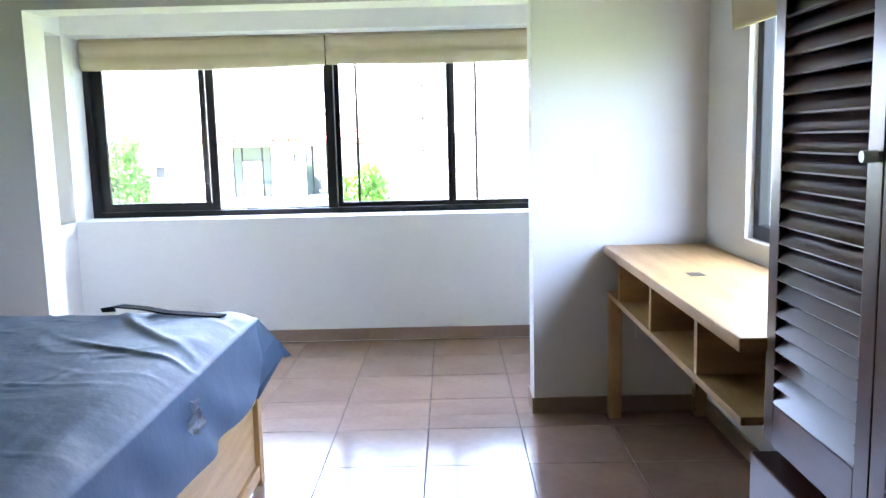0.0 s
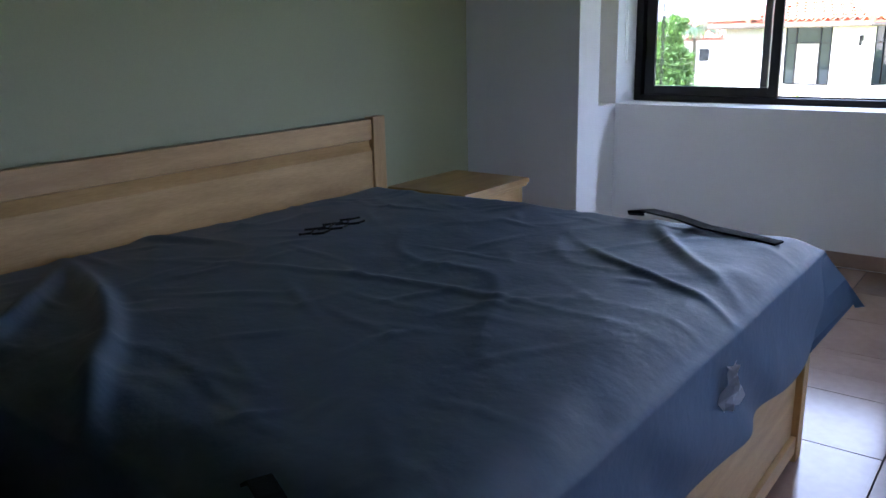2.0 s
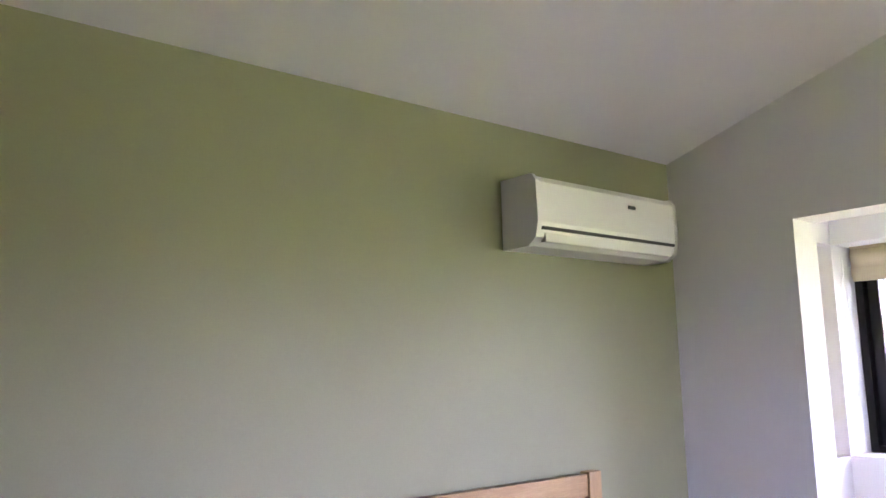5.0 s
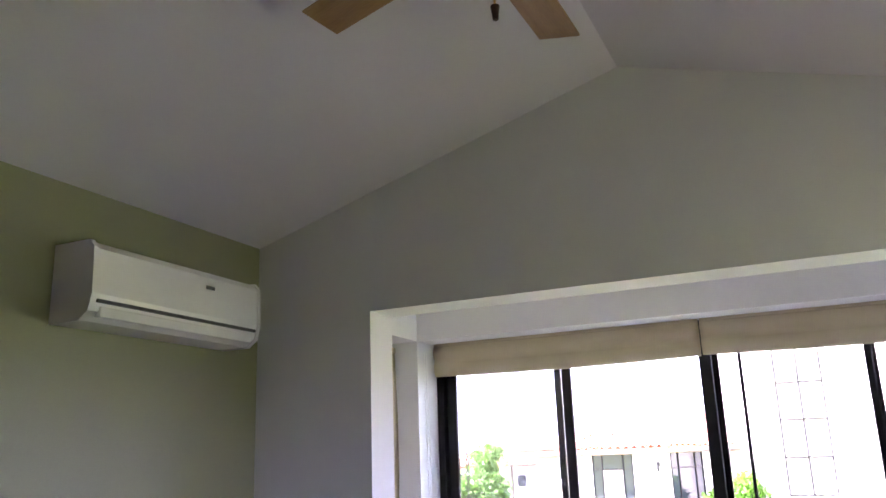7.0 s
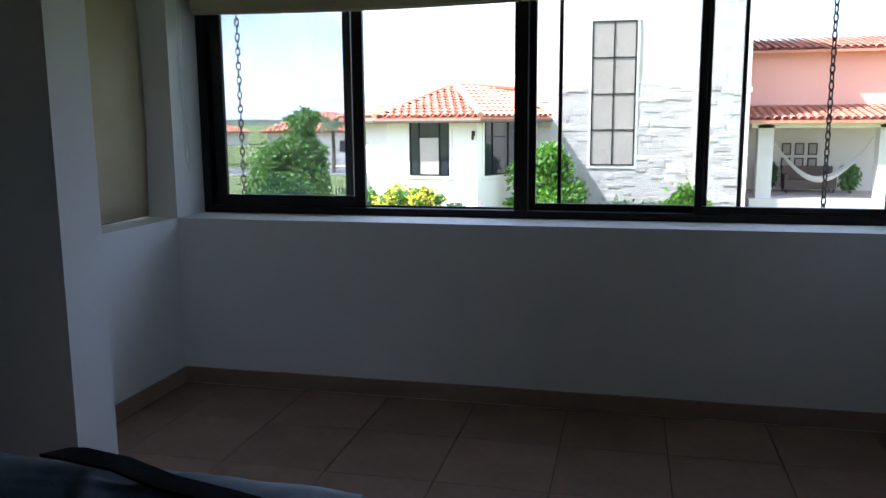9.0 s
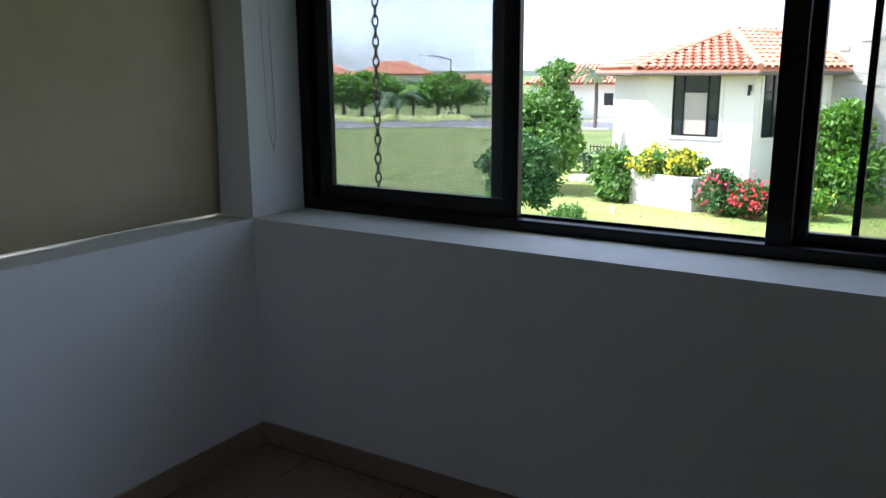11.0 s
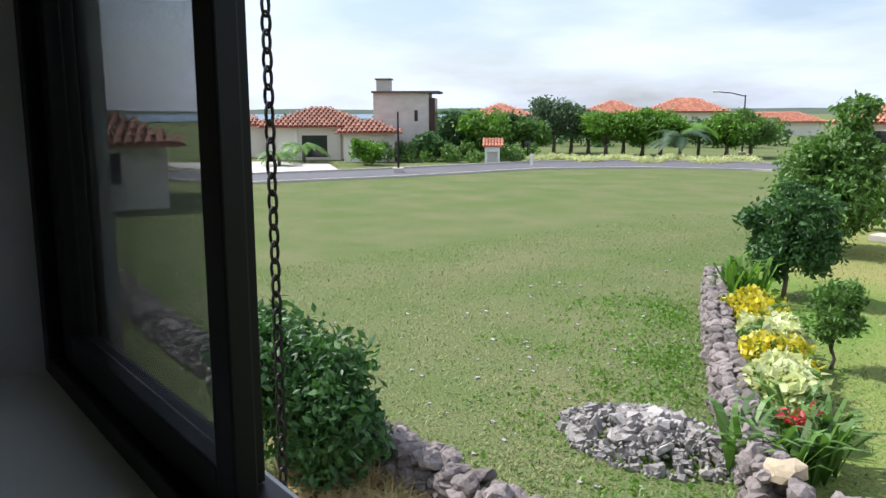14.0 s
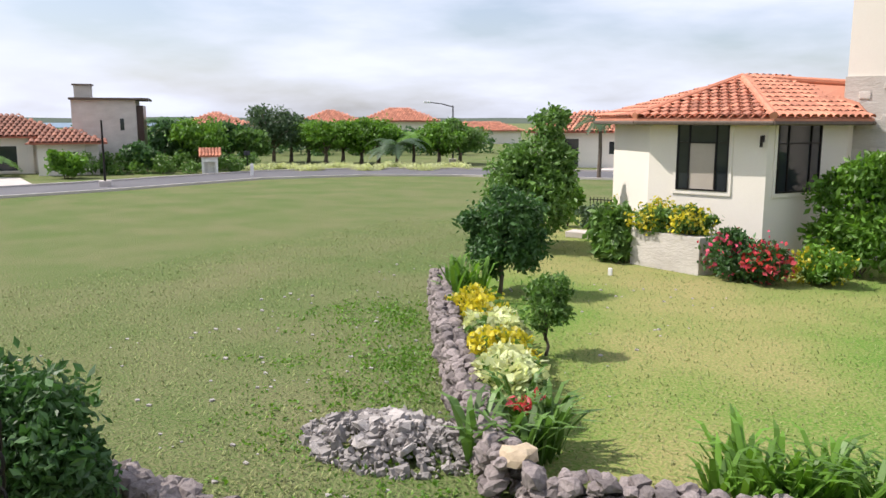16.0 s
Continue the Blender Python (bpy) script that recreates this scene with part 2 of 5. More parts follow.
def leaves(name, blobs, count, size, material, parent, label="", slim=0.45, seed=1, shell=0.55):
    """A crown of many small pointed leaves, spread through blobs (x, y, z, rx, ry, rz)."""
    rng = np.random.default_rng(seed)
    bl = np.array(blobs, float)
    k = 6
    sub = np.repeat(bl, k, axis=0)
    sd = rng.normal(size=(len(sub), 3))
    sd /= np.linalg.norm(sd, axis=1)[:, None]
    sub[:, :3] += sd * sub[:, 3:] * 0.72
    sub[:, 3:] *= rng.uniform(0.28, 0.52, (len(sub), 1))
    bl = np.concatenate([bl * np.array([1, 1, 1, 0.85, 0.85, 0.85]), sub])
    vol = (bl[:, 3] * bl[:, 4] * bl[:, 5]) ** 0.67
    who = rng.choice(len(bl), count, p=vol / vol.sum())
    d = rng.normal(size=(count, 3))
    d /= np.linalg.norm(d, axis=1)[:, None]
    rad = (shell + (1 - shell) * rng.random(count)) * (1 + 0.2 * rng.normal(size=count))
    c = bl[who, :3] + d * rad[:, None] * bl[who, 3:]
    u = d * 0.7 + rng.normal(size=(count, 3)) * 0.8 + np.array([0, 0, -0.25])
    u /= np.linalg.norm(u, axis=1)[:, None]
    w = np.cross(u, rng.normal(size=(count, 3)))
    w /= np.linalg.norm(w, axis=1)[:, None]
    s = size * (0.6 + 0.8 * rng.random(count))[:, None]
    n = np.cross(u, w)
    v = np.stack([c - u * s * 0.5, c + w * s * slim * 0.5 + n * s * 0.08, c + u * s * 0.5, c - w * s * slim * 0.5 + n * s * 0.08], 1).reshape(-1, 3)
    f = np.arange(count * 4).reshape(-1, 4)
    return tagged(from_arrays(name, v, f, material, parent), label)


def blades(name, spots, height, width, material, parent, label="", seed=1, lean=0.6, each=1):
    """Long arching leaves that rise from the given spots."""
    rng = np.random.default_rng(seed)
    p = np.repeat(np.array(spots, float), each, axis=0)
    n = len(p)
    a = rng.random(n) * 2 * np.pi
    h = height * (0.6 + 0.6 * rng.random(n))
    out = np.stack([np.cos(a), np.sin(a), 0 * a], 1)
    side = np.stack([-np.sin(a), np.cos(a), 0 * a], 1) * width
    up = np.array([0, 0, 1.0])
    k = (lean * (0.4 + rng.random(n)) * h)[:, None]
    h = h[:, None]
    m1, m2, tip = p + out * k * 0.25 + up * h * 0.55, p + out * k * 0.65 + up * h * 0.9, p + out * k * 1.1 + up * h * 0.95
    v = np.stack([p - side * 0.4, p + side * 0.4, m1 + side, m1 - side, m2 + side * 0.8, m2 - side * 0.8, tip], 1).reshape(-1, 3)
    b = (np.arange(n) * 7)[:, None]
    quads = np.concatenate([b + np.array([[0, 1, 2, 3]]), b + np.array([[3, 2, 4, 5]])]).tolist()
    me = bpy.data.meshes.new(name)
    me.from_pydata(v.tolist(), [], quads + (b + np.array([[5, 4, 6]])).tolist())
    me.materials.append(material)
    ob = new(name, me)
    ob.parent = parent
    return tagged(ob, label)


# ---- the room: setting ----
XL, XR, YB, YF, ZO = -2.57, 1.37, -1.7, 4.1, 2.07   # side walls, back wall, front wall, opening height
OL, OR, TH = -1.945, 0.51, 0.2                     # the opening to the window bay, wall thickness
AL, AR, YA, YW = -2.53, 1.03, 5.72, 6.16            # the bay: side walls, inner face of the low wall, outer face
SILL, WTOP = 0.89, 2.17
RX, RZ, SL = -0.74, 2.98, 0.29                      # ridge of the ceiling and its slope


def roof_z(x):
    return RZ - SL * abs(x - RX)


def structure(name, bm, material, label, category):
    return tagged(link(name, bm, material), label, category, kind="structure")


structure("wall_west", boxes([(XL - 0.2, XL, YB - 0.2, YF, -0.3, 2.5)]), GREEN, "olive green painted plaster wall behind the bed", "wall")
structure("wall_south", prism([(XL, -0.3), (XR, -0.3), (XR, roof_z(XR) + 0.1), (RX, RZ + 0.1), (XL, 2.55)], YB - 0.2, YB), WHITE, "plain off-white painted wall", "wall")
front = boxes([(XL, OL, YF, YF + TH, -0.3, ZO), (OR, XR, YF, YF + TH, -0.3, ZO)])
top = prism([(XL, ZO), (XR, ZO), (XR, roof_z(XR) + 0.1), (RX, RZ + 0.1), (XL, 2.55)], YF, YF + TH)
me_tmp = bpy.data.meshes.new("join")
top.to_mesh(me_tmp)
top.free()
front.from_mesh(me_tmp)
bpy.data.meshes.remove(me_tmp)
structure("wall_north", front, WHITE, "off-white painted gable wall with a wide opening to the window bay", "wall")
WY0, WY1, WZ0, WZ1 = 1.95, 3.58, 0.95, 2.02         # the window over the desk
structure("wall_east", boxes([(XR, XR + 0.2, YB - 0.2, WY0, -0.3, 2.6), (XR, XR + 0.2, WY1, YF + TH, -0.3, 2.6), (XR, XR + 0.2, WY0, WY1, -0.3, WZ0), (XR, XR + 0.2, WY0, WY1, WZ1, 2.6)]),
          WHITE, "off-white painted wall with a window over the desk", "wall")
structure("wall_bay_north", boxes([(AL - 0.25, AR + 0.25, YA, YW, -2.2, SILL), (AL - 0.25, AR + 0.25, YA, YW, WTOP, 2.6)]), WHITE, "low white wall and deep sill under the bay window", "wall")
structure("wall_bay_west", boxes([(AL - 0.25, AL, YF + TH, 4.5, -2.2, 2.6), (AL - 0.25, AL, 4.5, YA, -2.2, SILL), (AL - 0.25, AL, 4.5, YA, WTOP, 2.6), (AL - 0.25, AL, YA, YW, SILL, WTOP)]),
          WHITE, "white bay wall with a blinded side window", "wall")
structure("wall_bay_east", boxes([(AR, AR + 0.25, YF + TH, YA, -2.2, 2.6), (AR, AR + 0.25, YA, YW, SILL, WTOP)]), WHITE, "white side wall of the window bay", "wall")
slab = prism([(XL - 0.2, roof_z(XL - 0.2)), (RX, RZ), (XR + 0.2, roof_z(XR + 0.2)), (XR + 0.2, roof_z(XR + 0.2) + 0.15), (RX, RZ + 0.16), (XL - 0.2, roof_z(XL - 0.2) + 0.15)], YB - 0.2, YF + TH)
structure("ceiling", slab, CEIL, "white sloped plaster ceiling with a central ridge", "ceiling")
structure("ceiling_bay", boxes([(AL - 0.25, AR + 0.25, YF + TH, YW, 2.6, 2.75)]), CEIL, "flat white ceiling of the window bay", "ceiling")
floor = structure("floor", boxes([(XL, XR, YB, YF + TH, -0.3, -0.006), (AL, AR, YF + TH, YA, -0.3, -0.006)]), GROUT, "brown-pink ceramic tiled floor with dark grout", "floor")
structure("wall_foundation", boxes([(XL - 0.2, XR + 0.2, YB - 0.2, YF + TH, -2.2, -0.3)]), STUCCO, "cream plinth under the room", "wall")


def skirting(rows):
    for x0, x1, y0, y1 in rows:
        tagged(link("baseboard", box(x0, x1, y0, y1, 0, 0.085, 0.003), BASET), "brown ceramic skirting tile along the wall", "baseboard", kind="structure")


skirting([(XL, XL + 0.012, YB, YF), (XL + 0.012, OL, YF - 0.012, YF), (OR, XR - 0.012, YF - 0.012, YF), (XR - 0.012, XR, YB, YF),
          (AL, AR, YA - 0.012, YA), (AL, AL + 0.012, YF + TH, YA - 0.012), (AR - 0.012, AR, YF + TH, YA - 0.012), (OR - 0.012, OR, YF - 0.012, YF + TH)])


# ---- the bay window ----
def sash(win, x0, x1, y, z0, z1, stile, glass, name="sash"):
    s = part(name, boxes([(x0, x0 + stile, y - 0.015, y + 0.015, z0, z1), (x1 - stile, x1, y - 0.015, y + 0.015, z0, z1),
                          (x0 + stile, x1 - stile, y - 0.015, y + 0.015, z0, z0 + stile), (x0 + stile, x1 - stile, y - 0.015, y + 0.015, z1 - stile, z1)], 0.003), ALU, win)
    g = part("pane", box(x0 + stile - 0.004, x1 - stile + 0.004, y - 0.003, y + 0.003, z0 + stile - 0.004, z1 - stile + 0.004), glass, s)
    g.visible_shadow = False
    return s


bay = thing("window_1", (0, 0, 0), "wide dark bronze aluminium sliding window in four lights", "window", kind="structure")
GY = 6.06
part("window_frame", boxes([(AL, AL + 0.05, GY - 0.06, GY + 0.06, SILL, WTOP), (AR - 0.05, AR, GY - 0.06, GY + 0.06, SILL, WTOP),
                            (AL + 0.05, AR - 0.05, GY - 0.06, GY + 0.06, SILL, SILL + 0.04), (AL + 0.05, AR - 0.05, GY - 0.06, GY + 0.06, WTOP - 0.05, WTOP)], 0.004), ALU, bay)
MX = (AL + 0.05, -1.64, -0.757, 0.122, AR - 0.05)
part("mullion", box(MX[2] - 0.035, MX[2] + 0.035, GY - 0.055, GY + 0.055, SILL + 0.04, WTOP - 0.05, 0.004), ALU, bay)
sash(bay, MX[0] + 0.02, MX[1] + 0.048, GY - 0.02, SILL + 0.04, WTOP - 0.05, 0.06, GLASS)
sash(bay, MX[0], MX[1] - 0.028, GY + 0.012, SILL + 0.04, WTOP - 0.05, 0.045, GLASS)
sash(bay, MX[2] + 0.035, MX[3] + 0.03, GY + 0.012, SILL + 0.04, WTOP - 0.05, 0.035, GLASS)
sash(bay, MX[3] - 0.03, MX[4], GY - 0.02, SILL + 0.04, WTOP - 0.05, 0.035, GLASS)


def insect_screen(x0, x1, y, z0, z1, frame_w):
    """A thin-framed screen of woven black wire."""
    f = part("screen_frame", boxes([(x0, x0 + frame_w, y - 0.008, y + 0.008, z0, z1), (x1 - frame_w, x1, y - 0.008, y + 0.008, z0, z1),
                                    (x0 + frame_w, x1 - frame_w, y - 0.008, y + 0.008, z0, z0 + frame_w), (x0 + frame_w, x1 - frame_w, y - 0.008, y + 0.008, z1 - frame_w, z1)], 0.002), ALU, bay)
    a, b, c, d, pitch, w = x0 + frame_w, x1 - frame_w, z0 + frame_w, z1 - frame_w, 0.0019, 0.00017
    ring = ((-w, -w), (w, -w), (w, w), (-w, w))
    vs = [(k + p, y + q, e) for k in np.arange(a, b, pitch) for e in (c, d) for p, q in ring]
    vs += [(e, y + q, k + p) for k in np.arange(c, d, pitch) for e in (a, b) for p, q in ring]
    base = (np.arange(len(vs) // 8) * 8)[:, None, None]
    quads = np.array([[i, (i + 1) % 4, 4 + (i + 1) % 4, 4 + i] for i in range(4)])[None]
    m = from_arrays("mesh", np.array(vs), (base + quads).reshape(-1, 4), ALU, f)
    tagged(m, "fine black insect mesh", kind="stuff")


insect_screen(MX[0], MX[1] - 0.05, GY + 0.04, SILL + 0.042, WTOP - 0.052, 0.025)
insect_screen(-0.58, 0.315, GY + 0.04, SILL + 0.042, WTOP - 0.052, 0.02)
part("rail", box(MX[0], MX[4], GY - 0.004, GY + 0.004, SILL + 0.04, SILL + 0.05), ALU, bay)


def roman_blind(x0, x1, y, z0, z1, folds, label, along="x", sag=0.012):
    """A cloth blind drawn up in soft folds."""
    b = thing("roman_blind", (0, 0, 0), label, "blind", "roman blinds")
    bm = bmesh.new()
    nu, nv, rows = 26, folds * 6, []
    for back in (0, 1):
        for j in range(nv + 1):
            r = []
            for i in range(nu + 1):
                u, v = i / nu, j / nv
                bulge = 0.022 * abs(math.sin(math.pi * v * folds)) if not back else -0.012
                z = z1 + (z0 - z1) * v - (sag * math.sin(math.pi * u) * v)
                q = x0 + (x1 - x0) * u
                d = y - bulge - 0.004 * math.sin(9 * u + 5 * v)
                r.append(bm.verts.new((q, d, z) if along == "x" else (-d, q, z)))
            rows.append(r)
    for a in list(range(nv)) + list(range(nv + 1, 2 * nv + 1)):
        for i in range(nu):
            bm.faces.new((rows[a][i], rows[a][i + 1], rows[a + 1][i + 1], rows[a + 1][i]))
    for i in range(nu):
        bm.faces.new((rows[nv][i], rows[nv][i + 1], rows[-1][i + 1], rows[-1][i]))
        bm.faces.new((rows[0][i], rows[0][i + 1], rows[nv + 1][i + 1], rows[nv + 1][i]))
    for i in (0, nu):
        for a in range(nv):
            bm.faces.new((rows[a][i], rows[a + 1][i], rows[a + nv + 2][i], rows[a + nv + 1][i]))
    bmesh.ops.recalc_face_normals(bm, faces=bm.faces[:])
    part("cloth", bm, SHADE, b, smooth=True)
    hr = (x0, x1, y - 0.01, y + 0.012, z1 - 0.005, z1 + 0.03)
    part("headrail", box(*hr, 0.004) if along == "x" else box(-y - 0.012, -y + 0.01, x0, x1, z1 - 0.005, z1 + 0.03, 0.004), SHADE, b)
    return b


roman_blind(AL + 0.02, -0.765, 5.94, 1.95, 2.16, 2, "tan cloth roman blind drawn up at the bay window")
roman_blind(-0.755, AR - 0.02, 5.94, 1.955, 2.16, 2, "tan cloth roman blind drawn up at the bay window")
roman_blind(4.5, YA - 0.005, 2.70, SILL + 0.01, 2.11, 1, "tan cloth roman blind let down over the side window", along="y", sag=0.0)
w2 = thing("window_2", (0, 0, 0), "side bay window closed off by its blind", "window", kind="structure")
part("window_frame", boxes([(AL - 0.25, AL - 0.21, 4.5, YA, SILL, SILL + 0.05), (AL - 0.25, AL - 0.21, 4.5, YA, WTOP - 0.05, WTOP), (AL - 0.25, AL - 0.21, 4.5, 4.55, SILL, WTOP), (AL - 0.25, AL - 0.21, YA - 0.05, YA, SILL, WTOP)]), ALU, w2)
part("pane", box(AL - 0.235, AL - 0.228, 4.55, YA - 0.05, SILL + 0.05, WTOP - 0.05), GLASS, w2).visible_shadow = False
cord = thing("blind_cord", (0, 0, 0), "thin white looped blind cord hanging by the window", "cord")
part("loop", tube([(AL + 0.012, 5.80, 2.1), (AL + 0.013, 5.80, 1.6), (AL + 0.014, 5.81, 1.22), (AL + 0.016, 5.83, 1.14), (AL + 0.014, 5.85, 1.2), (AL + 0.013, 5.84, 1.6), (AL + 0.012, 5.83, 2.1)], 0.0025, 6), PLASTIC, cord)

# ---- the window over the desk ----
w3 = thing("window_3", (0, 0, 0), "dark framed window over the desk", "window", kind="structure")
WXF = XR + 0.035
part("window_frame", boxes([(WXF, WXF + 0.05, WY0, WY1, WZ0, WZ0 + 0.06), (WXF, WXF + 0.05, WY0, WY1, WZ1 - 0.06, WZ1), (WXF, WXF + 0.05, WY1 - 0.06, WY1, WZ0 + 0.06, WZ1 - 0.06),
                            (WXF, WXF + 0.05, WY0, WY0 + 0.06, WZ0 + 0.06, WZ1 - 0.06), (WXF, WXF + 0.05, 2.72, 2.78, WZ0 + 0.06, WZ1 - 0.06)], 0.004), ALU, w3)
for a, b in ((WY0 + 0.06, 2.72), (2.78, WY1 - 0.06)):
    part("pane", box(WXF + 0.02, WXF + 0.026, a, b, WZ0 + 0.06, WZ1 - 0.06), GLASS, w3).visible_shadow = False
roman_blind(WY0, WY1 + 0.1, -(XR - 0.03), 1.84, 2.1, 2, "tan cloth roman blind drawn up over the desk window", along="y")

# ---- bed ----
BX0, BX1, BY0, BY1 = -2.50, -0.74, 1.29, 3.34
bed = thing("bed", (0, 0, 0), "light oak double bed frame with panelled headboard", "bed")
hb = part("headboard", boxes([(BX0, BX0 + 0.035, BY0 + 0.07, BY1 - 0.07, 0.935, 1.02), (BX0, BX0 + 0.03, BY0 + 0.07, BY1 - 0.07, 0.40, 0.52)], 0.004), OAK, bed)
for y in (BY0, BY1 - 0.075):
    part("headboard_post", box(BX0 - 0.005, BX0 + 0.045, y, y + 0.075, 0, 1.03, 0.005), OAKV, hb)
part("headboard_panel", boxes([(BX0, BX0 + 0.018, BY0 + 0.075, BY1 - 0.075, 0.52, 0.935)]), OAK, hb)
part("raised_panel", prism([(0.52, BX0 + 0.02), (0.934, BX0 + 0.02), (0.934, BX0 + 0.03), (0.893, BX0 + 0.055), (0.52, BX0 + 0.055)][::-1], BY0 + 0.1, BY1 - 0.1, "y"), OAK, hb).matrix_basis = Matrix(((0, 0, 1, 0), (0, 1, 0, 0), (1, 0, 0, 0), (0, 0, 0, 1)))
for y in (BY0 - 0.0, BY1 - 0.03):
    part("side_rail", box(BX0 + 0.05, BX1, y, y + 0.03, 0.12, 0.42, 0.005), OAKX, bed)
fb = part("footboard", box(BX1, BX1 + 0.014, BY0 + 0.06, BY1 - 0.04, 0.09, 0.36), OAK, bed)
for z in (0.03, 0.36):
    part("footboard_rail", box(BX1, BX1 + 0.03, BY0 + 0.06, BY1 - 0.04, z, z + 0.06, 0.003), OAK, fb)
for y in (BY0, (BY0 + BY1) / 2 - 0.03, BY1 - 0.06):
    part("footboard_post", box(BX1 - 0.005, BX1 + 0.036, y, y + 0.06, 0, 0.425, 0.004), OAKV, fb)
part("base_slats", box(BX0 + 0.05, BX1, BY0 + 0.05, BY1 - 0.05, 0.28, 0.34), OAKX, bed)

sheet = thing("bed_cover", (0, 0, 0), "crumpled dark blue cotton cover draped over the mattress", "bedding")


def creases():
    """Soft folds of the cover: middle, heading, length, width and height of each."""
    r = random.Random(17)
    rows = [(-1.82, 1.66, -0.46, 0.42, 0.026, 0.036), (-2.02, 1.58, -0.78, 0.26, 0.026, 0.034), (-1.50, 1.44, -0.55, 0.20, 0.022, 0.030), (-2.3, 1.5, -0.9, 0.15, 0.03, 0.02), (-2.25, 2.15, 0.35, 0.18, 0.02, 0.016), (-1.5, 2.2, 0.2, 0.5, 0.015, 0.008), (-1.0, 2.9, 2.2, 0.35, 0.02, 0.014), (-0.95, 2.6, 2.6, 0.3, 0.015, 0.012)]
    rows += [(r.uniform(-2.3, -0.8), r.uniform(1.4, 3.25), r.uniform(0, 3.14), r.uniform(0.04, 0.14), r.uniform(0.007, 0.014), r.uniform(0.002, 0.006)) for _ in range(90)]
    return rows


CREASES = creases()


def crease_height(u, v):
    z = 0.0
    for x, y, a, length, width, high in CREASES:
        dx, dy = u - x, v - y
        if dx * dx + dy * dy > 1.0:
            continue
        s = dx * math.cos(a) + dy * math.sin(a)
        d = -dx * math.sin(a) + dy * math.cos(a) + 0.25 * s * s
        z += high * math.exp(-(d / width) ** 2 - (s / length) ** 2)
    return z


def cover_mesh():
    bm = bmesh.new()
    x0, x1, y0, y1, zt, drop = BX0 + 0.06, BX1 + 0.05, BY0 + 0.075, BY1 - 0.09, 0.765, 0.34
    n, m = 190, 200
    lx, ly = x1 - x0 + 2 * drop, y1 - y0 + 2 * drop
    grid = []
    for i in range(n + 1):
        row = []
        for j in range(m + 1):
            u, v = x0 - drop + lx * i / n, y0 - drop + ly * j / m
            du, dv = max(x0 - u, u - x1, 0), max(y0 - v, v - y1, 0)
            x, y = min(max(u, x0), x1), min(max(v, y0), y1)
            d = min(drop * 1.1, math.hypot(du, dv))
            inset = min(x - x0, x1 - x, y - y0, y1 - y)
            round_ = 0.045 * max(0, 1 - inset / 0.11) ** 2
            w = noise.noise((u * 2.1, v * 2.1, 0.3)) * 0.008 + noise.noise((u * 9 + 2 * v, v * 7.2, 4.1)) * 0.0035
            ridge = (1 - abs(noise.noise((u * 2.4 - v * 1.7, v * 2.2 + u, 8.4))) * 2) ** 9 * 0.007 * max(0, noise.noise((u * 1.3, v * 1.3, 5)) + 0.35)
            ridge += (1 - abs(noise.noise((u * 1.5 + v * 0.9, v * 1.3 - u * 0.6, 2.2))) * 2) ** 14 * 0.006 * max(0, noise.noise((u * 1.1, v * 1.1, 9)) + 0.3)
            flare = 0.0
            if d > 0:
                fold = 0.5 + 0.5 * math.sin(13 * (u - v) + 4 * noise.noise((u * 2, v * 2, 1)))
                flare = 0.012 + (0.035 if v < y0 else 0.03) * fold * d / drop
                cx, cy = (u > x1) - (u < x0), (v > y1) - (v < y0)
                k = 1 / math.hypot(cx, cy) if cx or cy else 0
                corner = 0.11 * d / drop if cx > 0 and cy > 0 else 0
                x, y = x + cx * k * (flare + corner), y + cy * k * (flare + corner)
                z = zt - round_ - d * (0.62 if corner else 1.0) * (0.82 if cx > 0 else 1.0) + w * 0.4
            else:
                z = zt - round_ + w + ridge + crease_height(u, v)
            row.append(bm.verts.new((x, y, z)))
        grid.append(row)
    for i in range(n):
        for j in range(m):
            bm.faces.new((grid[i][j], grid[i + 1][j], grid[i + 1][j + 1], grid[i][j + 1]))
    bmesh.ops.recalc_face_normals(bm, faces=bm.faces[:])
    return bm


part("cloth", cover_mesh(), CLOTH, sheet, smooth=True)
matt = thing("mattress", (0, 0, 0), "thick mattress under the dark blue cover", "mattress")
part("core", box(BX0 + 0.08, BX1 - 0.005, BY0 + 0.12, BY1 - 0.14, 0.345, 0.705, 0.05), CLOTH, matt)


em = tagged(part("emblem", bmesh.new(), BLACKCLOTH, sheet, "dark stitched emblem"), kind="stuff")
bm = bmesh.new()
for k in range(9):
    x, y = -1.97 + 0.035 * math.sin(k * 2.1), 2.38 + 0.026 * k
    tube([(x, y, 0.778), (x + 0.03, y + 0.02, 0.781), (x + 0.015 * (k % 3), y + 0.06, 0.779)], 0.004, 5, bm=bm)
bm.to_mesh(em.data)
bm.free()


def strap(points, width, label):
    s = thing("strap", (0, 0, 0), label, "strap", "cover straps")
    bm = bmesh.new()
    rows = []
    for i, p in enumerate(points):
        d = Vector(points[min(i + 1, len(points) - 1)]) - Vector(points[max(0, i - 1)])
        w = Vector((d.y, -d.x, 0)).normalized() * width / 2
        rows.append([bm.verts.new(Vector(p) + q) for q in (-w, w, w + Vector((0, 0, 0.006)), -w + Vector((0, 0, 0.006)))])
    for a, b in zip(rows, rows[1:]):
        for k in range(4):
            bm.faces.new((a[k], a[(k + 1) % 4], b[(k + 1) % 4], b[k]))
    bm.faces.new(rows[0])
    bm.faces.new(rows[-1])
    bmesh.ops.recalc_face_normals(bm, faces=bm.faces[:])
    part("band", bm, BLACKCLOTH, s)


